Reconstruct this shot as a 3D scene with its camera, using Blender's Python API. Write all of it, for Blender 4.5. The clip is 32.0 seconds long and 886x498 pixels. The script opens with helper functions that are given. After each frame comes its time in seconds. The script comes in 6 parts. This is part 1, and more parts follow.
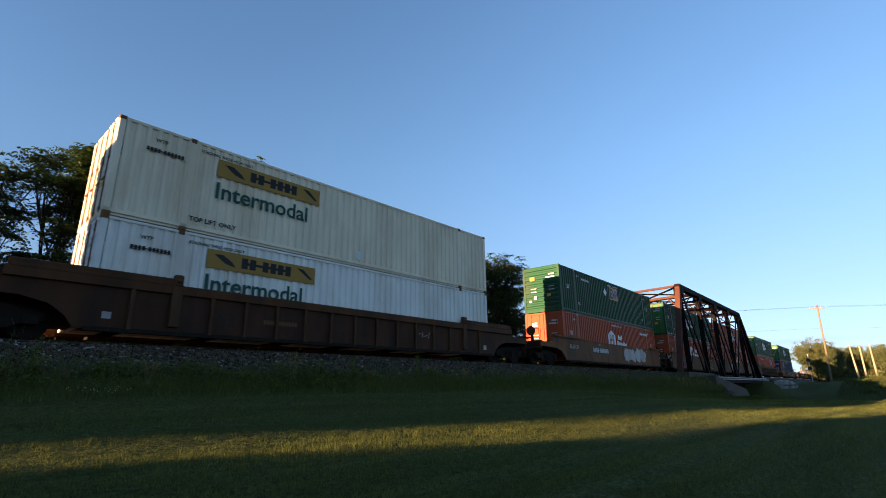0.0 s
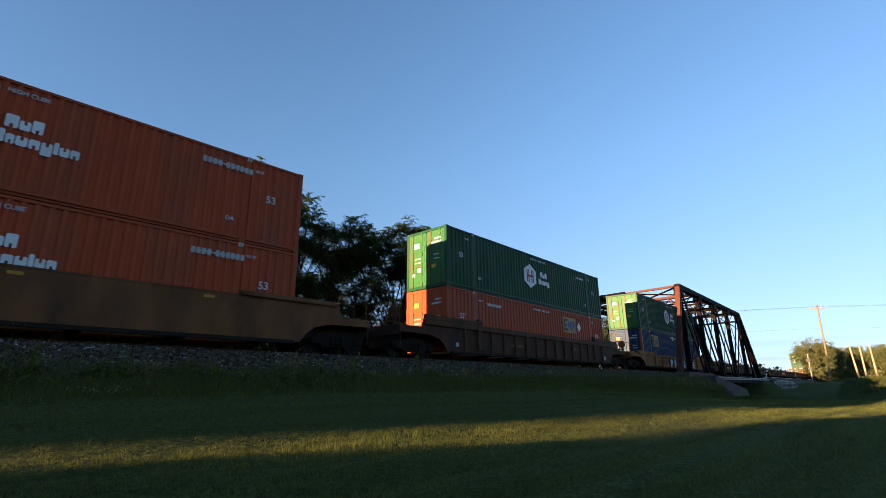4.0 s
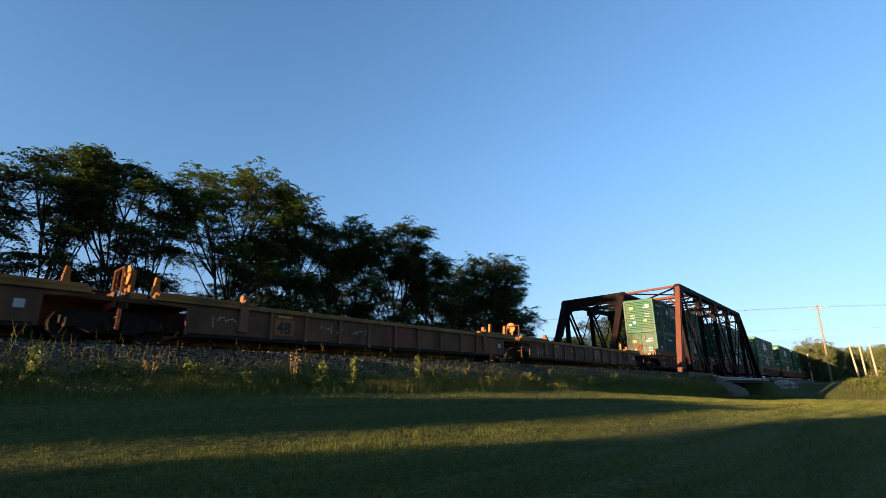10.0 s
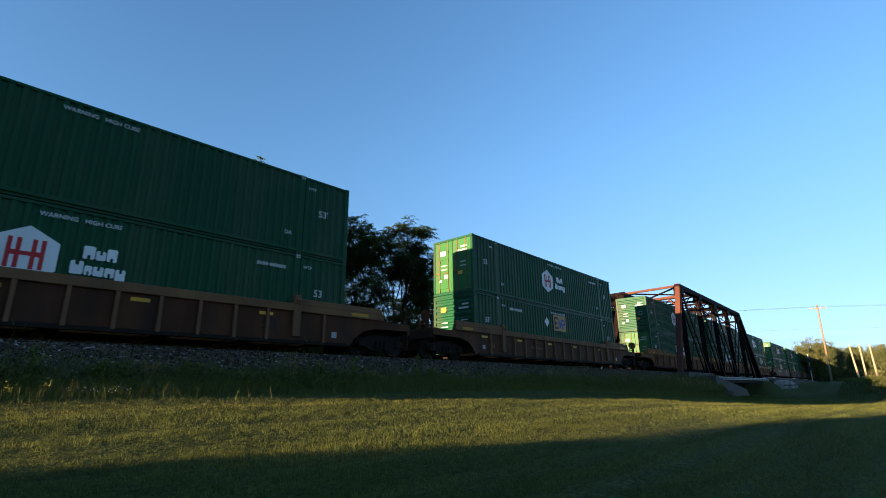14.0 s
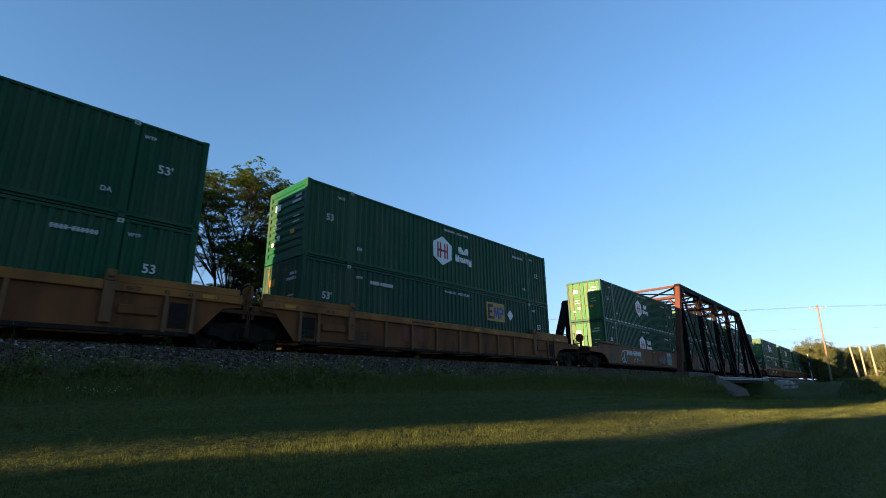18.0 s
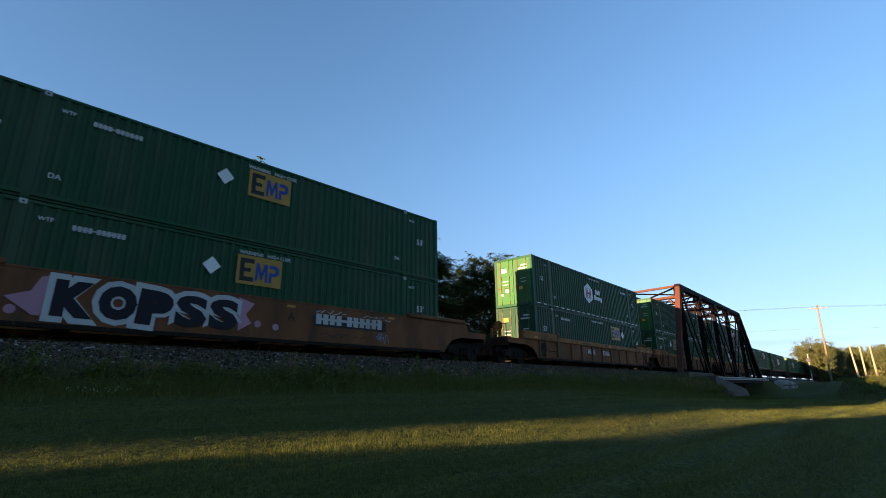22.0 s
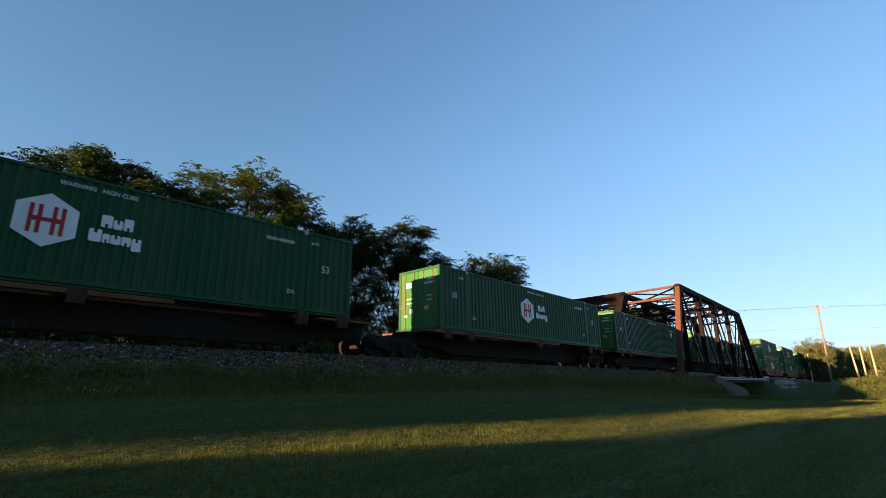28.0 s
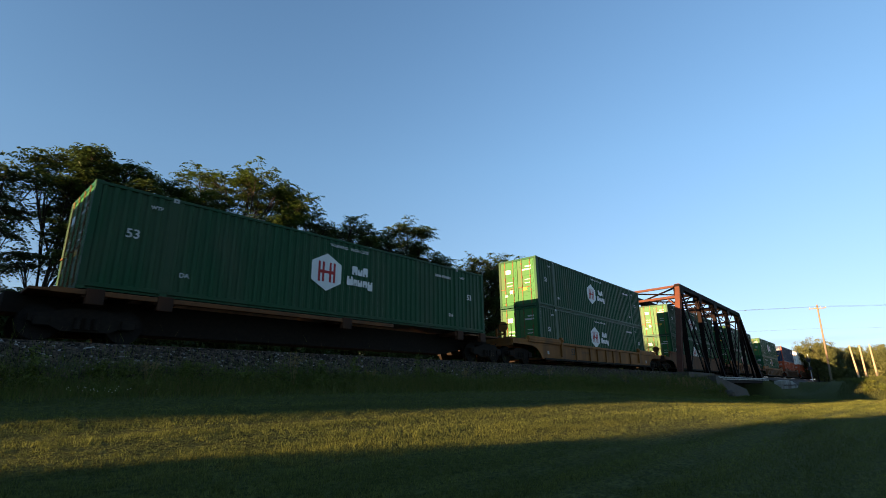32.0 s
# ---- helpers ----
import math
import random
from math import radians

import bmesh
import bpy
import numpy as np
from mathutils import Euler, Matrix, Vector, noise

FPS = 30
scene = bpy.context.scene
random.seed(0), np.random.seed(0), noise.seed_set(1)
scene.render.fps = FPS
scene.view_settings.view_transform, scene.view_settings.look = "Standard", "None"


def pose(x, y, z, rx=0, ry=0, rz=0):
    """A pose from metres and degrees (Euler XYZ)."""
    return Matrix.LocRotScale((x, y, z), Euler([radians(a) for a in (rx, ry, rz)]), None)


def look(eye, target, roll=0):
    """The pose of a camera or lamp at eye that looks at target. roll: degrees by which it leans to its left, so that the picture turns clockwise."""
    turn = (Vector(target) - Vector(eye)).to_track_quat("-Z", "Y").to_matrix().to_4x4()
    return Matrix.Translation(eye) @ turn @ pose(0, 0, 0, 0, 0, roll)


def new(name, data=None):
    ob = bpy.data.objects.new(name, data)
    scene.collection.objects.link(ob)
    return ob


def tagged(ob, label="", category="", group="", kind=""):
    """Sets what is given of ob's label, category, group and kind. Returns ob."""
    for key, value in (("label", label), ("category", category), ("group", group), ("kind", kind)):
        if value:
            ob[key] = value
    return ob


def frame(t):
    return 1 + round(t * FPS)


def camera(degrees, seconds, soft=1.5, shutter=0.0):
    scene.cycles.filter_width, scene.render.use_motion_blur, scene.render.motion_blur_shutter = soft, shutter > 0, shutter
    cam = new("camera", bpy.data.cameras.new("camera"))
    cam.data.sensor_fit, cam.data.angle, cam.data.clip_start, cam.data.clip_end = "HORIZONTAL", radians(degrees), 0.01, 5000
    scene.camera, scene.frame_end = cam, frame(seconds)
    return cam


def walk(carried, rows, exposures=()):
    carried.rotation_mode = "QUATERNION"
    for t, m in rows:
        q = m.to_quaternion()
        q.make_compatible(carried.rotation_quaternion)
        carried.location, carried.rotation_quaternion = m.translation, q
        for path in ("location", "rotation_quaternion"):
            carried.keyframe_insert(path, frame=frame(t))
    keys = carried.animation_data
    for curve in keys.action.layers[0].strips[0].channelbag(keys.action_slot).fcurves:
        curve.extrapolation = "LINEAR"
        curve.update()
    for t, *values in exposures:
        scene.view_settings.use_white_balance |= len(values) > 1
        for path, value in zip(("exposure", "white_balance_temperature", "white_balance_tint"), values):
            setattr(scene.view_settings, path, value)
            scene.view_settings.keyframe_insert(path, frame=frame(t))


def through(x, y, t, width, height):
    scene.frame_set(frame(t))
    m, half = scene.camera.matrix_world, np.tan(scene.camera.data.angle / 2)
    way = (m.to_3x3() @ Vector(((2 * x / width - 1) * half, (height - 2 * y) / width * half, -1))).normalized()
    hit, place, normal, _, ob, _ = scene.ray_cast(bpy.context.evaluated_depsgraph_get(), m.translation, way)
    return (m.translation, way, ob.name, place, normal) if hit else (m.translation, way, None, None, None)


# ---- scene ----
# Heights: the lawn at the camera is z = 0, the railhead RZ. The near track runs along +x, TY metres in front of the camera.
RZ, TY, CAM_Z = 2.617, 15.898, 1.40
BEND, B0, B1 = 0.001619, 2.59, 32.7      # a slight bend of the track between two stations

cam = camera(84.157, 32.0, soft=0.7, shutter=0.06)
yaw, tilt = radians(46.623), radians(15.879)
aim = (math.sin(yaw) * math.cos(tilt), math.cos(yaw) * math.cos(tilt), CAM_Z + math.sin(tilt))
stand = look((0, 0, CAM_Z), aim, -0.664)
walk(cam, [(0.0, stand), (32.0, stand)], exposures=[(0.0, 2.24, 7350, 26), (2.5, 2.24, 7350, 26), (6.0, 2.22, 7000, 23), (9.0, 2.22, 6950, 22), (13.0, 2.26, 6550, 18), (17.0, 2.26, 6650, 19), (20.0, 2.24, 7100, 24), (24.0, 2.24, 7150, 24), (28.5, 2.22, 7550, 22), (32.0, 2.22, 7750, 22)])

# ---- light ----
SUN_E, SUN_A = 6.0, 8.9       # degrees over the horizon; degrees from -x towards +y
world = bpy.data.worlds.new("sky")
scene.world = world
world.use_nodes = True
wn = world.node_tree
for nd in list(wn.nodes):
    wn.nodes.remove(nd)
sky = wn.nodes.new("ShaderNodeTexSky")
sky.sky_type, sky.sun_disc = "NISHITA", False
sky.sun_elevation, sky.sun_rotation = radians(SUN_E), radians(-90 + SUN_A)
sky.air_density, sky.dust_density, sky.ozone_density, sky.altitude = 1.0, 0.0, 2.4, 600
bg = wn.nodes.new("ShaderNodeBackground")
bg.inputs["Strength"].default_value = 0.082
wo = wn.nodes.new("ShaderNodeOutputWorld")
tone = wn.nodes.new("ShaderNodeHueSaturation")     # a clear, deep evening blue
tone.inputs["Saturation"].default_value = 1.12
way = wn.nodes.new("ShaderNodeTexCoord")
lift = wn.nodes.new("ShaderNodeVectorMath")        # a little less glare at the horizon, a little less depth overhead
lift.operation = "MULTIPLY_ADD"
lift.inputs[1].default_value, lift.inputs[2].default_value = (1, 1, 0.64), (0, 0, 0.12)
norm = wn.nodes.new("ShaderNodeVectorMath")
norm.operation = "NORMALIZE"
wn.links.new(way.outputs["Generated"], lift.inputs[0])
wn.links.new(lift.outputs[0], norm.inputs[0])
wn.links.new(norm.outputs[0], sky.inputs["Vector"])
wn.links.new(sky.outputs[0], tone.inputs["Color"])
# towards the horizon the blue pales to a warm white, crossed by thin low cloud
part_z = wn.nodes.new("ShaderNodeSeparateXYZ")
wn.links.new(way.outputs["Generated"], part_z.inputs[0])
low_sky = wn.nodes.new("ShaderNodeMapRange")
low_sky.inputs["From Min"].default_value, low_sky.inputs["From Max"].default_value = 0.42, 0.02
wn.links.new(part_z.outputs["Z"], low_sky.inputs["Value"])
warm = wn.nodes.new("ShaderNodeMix")
warm.data_type, warm.blend_type = "RGBA", "MULTIPLY"
warm.inputs[7].default_value = (0.99, 0.83, 0.84, 1)
wn.links.new(low_sky.outputs[0], warm.inputs[0])
wn.links.new(tone.outputs[0], warm.inputs[6])
band = wn.nodes.new("ShaderNodeMapping")
band.inputs["Scale"].default_value = (1.5, 1.5, 34)
wn.links.new(way.outputs["Generated"], band.inputs["Vector"])
wisp = wn.nodes.new("ShaderNodeTexNoise")
wisp.inputs["Scale"].default_value, wisp.inputs["Detail"].default_value = 2.2, 5
wn.links.new(band.outputs[0], wisp.inputs["Vector"])
veil = wn.nodes.new("ShaderNodeMapRange")
veil.inputs["From Min"].default_value, veil.inputs["From Max"].default_value, veil.inputs["To Max"].default_value = 0.44, 0.64, 0.8
wn.links.new(wisp.outputs["Fac"], veil.inputs["Value"])
layer = wn.nodes.new("ShaderNodeMapRange")
layer.inputs["From Min"].default_value, layer.inputs["From Max"].default_value = 0.10, 0.045
wn.links.new(part_z.outputs["Z"], layer.inputs["Value"])
amount = wn.nodes.new("ShaderNodeMath")
amount.operation = "MULTIPLY"
wn.links.new(veil.outputs[0], amount.inputs[0])
wn.links.new(layer.outputs[0], amount.inputs[1])
cloud = wn.nodes.new("ShaderNodeMix")
cloud.data_type, cloud.blend_type = "RGBA", "MULTIPLY"
cloud.inputs[7].default_value = (0.80, 0.76, 0.80, 1)
wn.links.new(amount.outputs[0], cloud.inputs[0])
wn.links.new(warm.outputs[2], cloud.inputs[6])
wn.links.new(cloud.outputs[2], bg.inputs["Color"])
wn.links.new(bg.outputs[0], wo.inputs["Surface"])
sun = new("sun", bpy.data.lights.new("sun", "SUN"))
sun.data.energy, sun.data.angle, sun.data.color = 5.0, radians(0.53), (1.0, 0.72, 0.42)
sd = Vector((-math.cos(radians(SUN_A)) * math.cos(radians(SUN_E)), math.sin(radians(SUN_A)) * math.cos(radians(SUN_E)), math.sin(radians(SUN_E))))
sun.matrix_world = look(sd * 50, (0, 0, 0))


# ---- track geometry ----
def track(s, off=0.0):
    """Plan place and heading (radians) at station s, off metres beyond the track's middle."""
    if s <= B0:
        th = BEND * 0.8 * (max(s, -80.0) - B0)
        x, y = B0 + math.sin(th) / (BEND * 0.8), (1 - math.cos(th)) / (BEND * 0.8)
        if s < -80.0:
            x, y = x + (s + 80.0) * math.cos(th), y + (s + 80.0) * math.sin(th)
    else:
        th = BEND * (min(s, B1) - B0)
        x, y = B0 + math.sin(th) / BEND, (1 - math.cos(th)) / BEND
        if s > B1:
            x, y = x + (s - B1) * math.cos(th), y + (s - B1) * math.sin(th)
    return x - off * math.sin(th), TY + y + off * math.cos(th), th


def rolled(t):
    """How far the train has rolled at t seconds."""
    tt = [0, 1, 2, 3, 3.5, 5.5, 6, 11, 12, 13, 14, 14.5, 16.5, 17, 18, 19, 20, 21, 22, 23, 24, 25, 25.5, 27.5, 28, 29, 30, 31, 32]
    dd = [0, 18.45, 36.9, 55.35, 64.58, 101.15, 110.3, 201.0, 219.15, 237.3, 255.4, 264.45, 300.65, 309.68, 327.77, 345.83, 363.93, 382.0,
          400.05, 418.1, 436.15, 454.15, 463.13, 499.1, 508.1, 526.05, 544.0, 561.85, 579.6]
    return float(np.interp(t, tt, dd))


# ---- mesh helpers ----
def box(bm, x0, x1, y0, y1, z0, z1, bev=0.0):
    vs = [bm.verts.new(c) for c in ((x0, y0, z0), (x1, y0, z0), (x1, y1, z0), (x0, y1, z0), (x0, y0, z1), (x1, y0, z1), (x1, y1, z1), (x0, y1, z1))]
    fs = [bm.faces.new([vs[i] for i in q]) for q in ((3, 2, 1, 0), (4, 5, 6, 7), (0, 1, 5, 4), (1, 2, 6, 5), (2, 3, 7, 6), (3, 0, 4, 7))]
    if bev:
        es = list({e for f in fs for e in f.edges})
        bmesh.ops.bevel(bm, geom=es, offset=bev, segments=1, affect="EDGES")
    return vs


def prism(bm, pts, y0, y1):
    """A plate cut to the outline pts (x, z, counter-clockwise seen from -y), between y0 and y1."""
    a = [bm.verts.new((x, y0, z)) for x, z in pts]
    b = [bm.verts.new((x, y1, z)) for x, z in pts]
    bm.faces.new(a)
    bm.faces.new(b[::-1])
    n = len(pts)
    for i in range(n):
        bm.faces.new((a[i], b[i], b[(i + 1) % n], a[(i + 1) % n]))


def rod(bm, p, q, r, sides=8, r2=None):
    p, q = Vector(p), Vector(q)
    m = Matrix.Translation((p + q) / 2) @ (q - p).to_track_quat("Z", "Y").to_matrix().to_4x4()
    bmesh.ops.create_cone(bm, cap_ends=True, segments=sides, radius1=r, radius2=r if r2 is None else r2, depth=(q - p).length, matrix=m)


def beam(bm, p, q, w, d, side=(0, 1, 0)):
    """A straight bar of width w (along side) and depth d from p to q."""
    p, q, s = Vector(p), Vector(q), Vector(side)
    u = (q - p).normalized()
    s = (s - u * s.dot(u)).normalized()
    t = u.cross(s)
    vs = []
    for c in (p, q):
        for a, b in ((-1, -1), (1, -1), (1, 1), (-1, 1)):
            vs.append(bm.verts.new(c + s * (a * w / 2) + t * (b * d / 2)))
    for q4 in ((3, 2, 1, 0), (4, 5, 6, 7), (0, 1, 5, 4), (1, 2, 6, 5), (2, 3, 7, 6), (3, 0, 4, 7)):
        bm.faces.new([vs[i] for i in q4])


def mesh_of(name, bm, material):
    me = bpy.data.meshes.new(name)
    bmesh.ops.recalc_face_normals(bm, faces=bm.faces)
    bm.to_mesh(me)
    bm.free()
    me.materials.append(material)
    return me


def linked(name, me, parent, label="", m=None):
    ob = new(name, me)
    ob.parent = parent
    if m is not None:
        ob.matrix_basis = m
    if label:
        ob["label"] = label
    return ob


def part(name, bm, material, parent, label=""):
    return linked(name, mesh_of(name, bm, material), parent, label)


def raw_mesh(name, verts, faces_flat, per, material):
    """A mesh straight from arrays; every face has per corners."""
    me = bpy.data.meshes.new(name)
    nf = len(faces_flat) // per
    me.vertices.add(len(verts))
    me.vertices.foreach_set("co", np.asarray(verts, dtype=np.float32).ravel())
    me.loops.add(len(faces_flat))
    me.loops.foreach_set("vertex_index", np.asarray(faces_flat, dtype=np.int32))
    me.polygons.add(nf)
    me.polygons.foreach_set("loop_start", np.arange(nf, dtype=np.int32) * per)
    me.update(calc_edges=True)
    me.validate()
    me.materials.append(material)
    return me


TEXTS = {}


def text_mesh(words, size, material, spread=0.0, tall=1.0):
    """Lettering in the x-z plane, facing -y, from its lower left corner."""
    key = (words, size, material.name, spread, tall)
    if key not in TEXTS:
        cu = bpy.data.curves.new("lettering", "FONT")
        cu.body, cu.size, cu.extrude, cu.offset, cu.resolution_u = words, size, 0.002, spread, 3
        ob = bpy.data.objects.new("lettering", cu)
        scene.collection.objects.link(ob)
        dg = bpy.context.evaluated_depsgraph_get()
        me = bpy.data.meshes.new_from_object(ob.evaluated_get(dg))
        bpy.data.objects.remove(ob)
        me.transform(Matrix(((1, 0, 0, 0), (0, 0, -1, 0), (0, tall, 0, 0), (0, 0, 0, 1))))
        me.materials.clear()
        me.materials.append(material)
        TEXTS[key] = me
    return TEXTS[key]


# ---- materials ----
def surface(name, colour, colour2=None, rough=0.6, metal=0.0, grain=6.0, mix=0.5, bump=0.0, bump_scale=40.0, stain=None, stain_scale=0.6, stain_amount=0.3,
            per_thing=0.0, stretch=(1, 1, 1), random_island=0.0, through=0.0, shine=0.25, relief=0.02):
    """A procedural surface: two colours by fine noise, large stains, a value shift from thing to thing, and fine relief."""
    m = bpy.data.materials.new(name)
    m.use_nodes = True
    nt = m.node_tree
    b = nt.nodes["Principled BSDF"]
    b.inputs["Roughness"].default_value, b.inputs["Metallic"].default_value, b.inputs["Specular IOR Level"].default_value = rough, metal, shine
    co = nt.nodes.new("ShaderNodeTexCoord")
    mp = nt.nodes.new("ShaderNodeMapping")
    mp.inputs["Scale"].default_value = stretch
    nt.links.new(co.outputs["Object"], mp.inputs["Vector"])

    def ns(scale, detail=4.0):
        n = nt.nodes.new("ShaderNodeTexNoise")
        n.inputs["Scale"].default_value, n.inputs["Detail"].default_value = scale, detail
        nt.links.new(mp.outputs[0], n.inputs["Vector"])
        return n

    def blend(fac, a, c):
        x = nt.nodes.new("ShaderNodeMix")
        x.data_type = "RGBA"
        for sock, v in ((x.inputs[0], fac), (x.inputs[6], a), (x.inputs[7], c)):
            if hasattr(v, "is_linked"):
                nt.links.new(v, sock)
            else:
                sock.default_value = v
        return x.outputs[2]

    def ramp(src, lo, hi):
        r = nt.nodes.new("ShaderNodeMapRange")
        r.inputs["From Min"].default_value, r.inputs["From Max"].default_value = lo, hi
        nt.links.new(src, r.inputs["Value"])
        return r.outputs[0]

    c1 = (*colour, 1)
    c2 = (*(colour2 or tuple(v * 0.75 for v in colour)), 1)
    out = blend(ramp(ns(grain).outputs["Fac"], 0.5 - mix / 2, 0.5 + mix / 2), c1, c2)
    if stain:
        st = nt.nodes.new("ShaderNodeMath")
        st.operation = "MULTIPLY"
        nt.links.new(ramp(ns(stain_scale, 6.0).outputs["Fac"], 0.48, 0.68), st.inputs[0])
        st.inputs[1].default_value = stain_amount
        out = blend(st.outputs[0], out, (*stain, 1))
    if per_thing or random_island:
        src = nt.nodes.new("ShaderNodeObjectInfo").outputs["Random"] if per_thing else nt.nodes.new("ShaderNodeNewGeometry").outputs["Random Per Island"]
        amt = per_thing or random_island
        r = nt.nodes.new("ShaderNodeMapRange")
        r.inputs["To Min"].default_value, r.inputs["To Max"].default_value = 1 - amt, 1 + amt
        nt.links.new(src, r.inputs["Value"])
        h = nt.nodes.new("ShaderNodeHueSaturation")
        nt.links.new(r.outputs[0], h.inputs["Value"])
        nt.links.new(out, h.inputs["Color"])
        out = h.outputs[0]
    nt.links.new(out, b.inputs["Base Color"])
    if bump:
        bp = nt.nodes.new("ShaderNodeBump")
        bp.inputs["Strength"].default_value, bp.inputs["Distance"].default_value = bump, relief
        nt.links.new(ns(bump_scale).outputs["Fac"], bp.inputs["Height"])
        nt.links.new(bp.outputs[0], b.inputs["Normal"])
    if through:
        tr = nt.nodes.new("ShaderNodeBsdfTranslucent")
        nt.links.new(out, tr.inputs["Color"])
        mx = nt.nodes.new("ShaderNodeMixShader")
        mx.inputs[0].default_value = through
        nt.links.new(b.outputs[0], mx.inputs[1])
        nt.links.new(tr.outputs[0], mx.inputs[2])
        nt.links.new(mx.outputs[0], nt.nodes["Material Output"].inputs["Surface"])
    return m


def paint(name, colour, dirt=(0.10, 0.07, 0.05), amount=0.25, rough=0.45, per=0.06):
    worn = rough >= 0.65        # steel of the cars: patchier, dirtier
    return surface(name, colour, tuple(v * (0.55 if worn else 0.82) for v in colour), rough=rough, grain=1.6 if worn else 2.5, mix=0.5 if worn else 0.6, bump=0.08, bump_scale=25, stain=dirt,
                   stain_scale=1.2 if worn else 0.7, stain_amount=min(0.85, amount * 1.35) if worn else amount, per_thing=per, stretch=(1, 1, 0.35), shine=0.12)


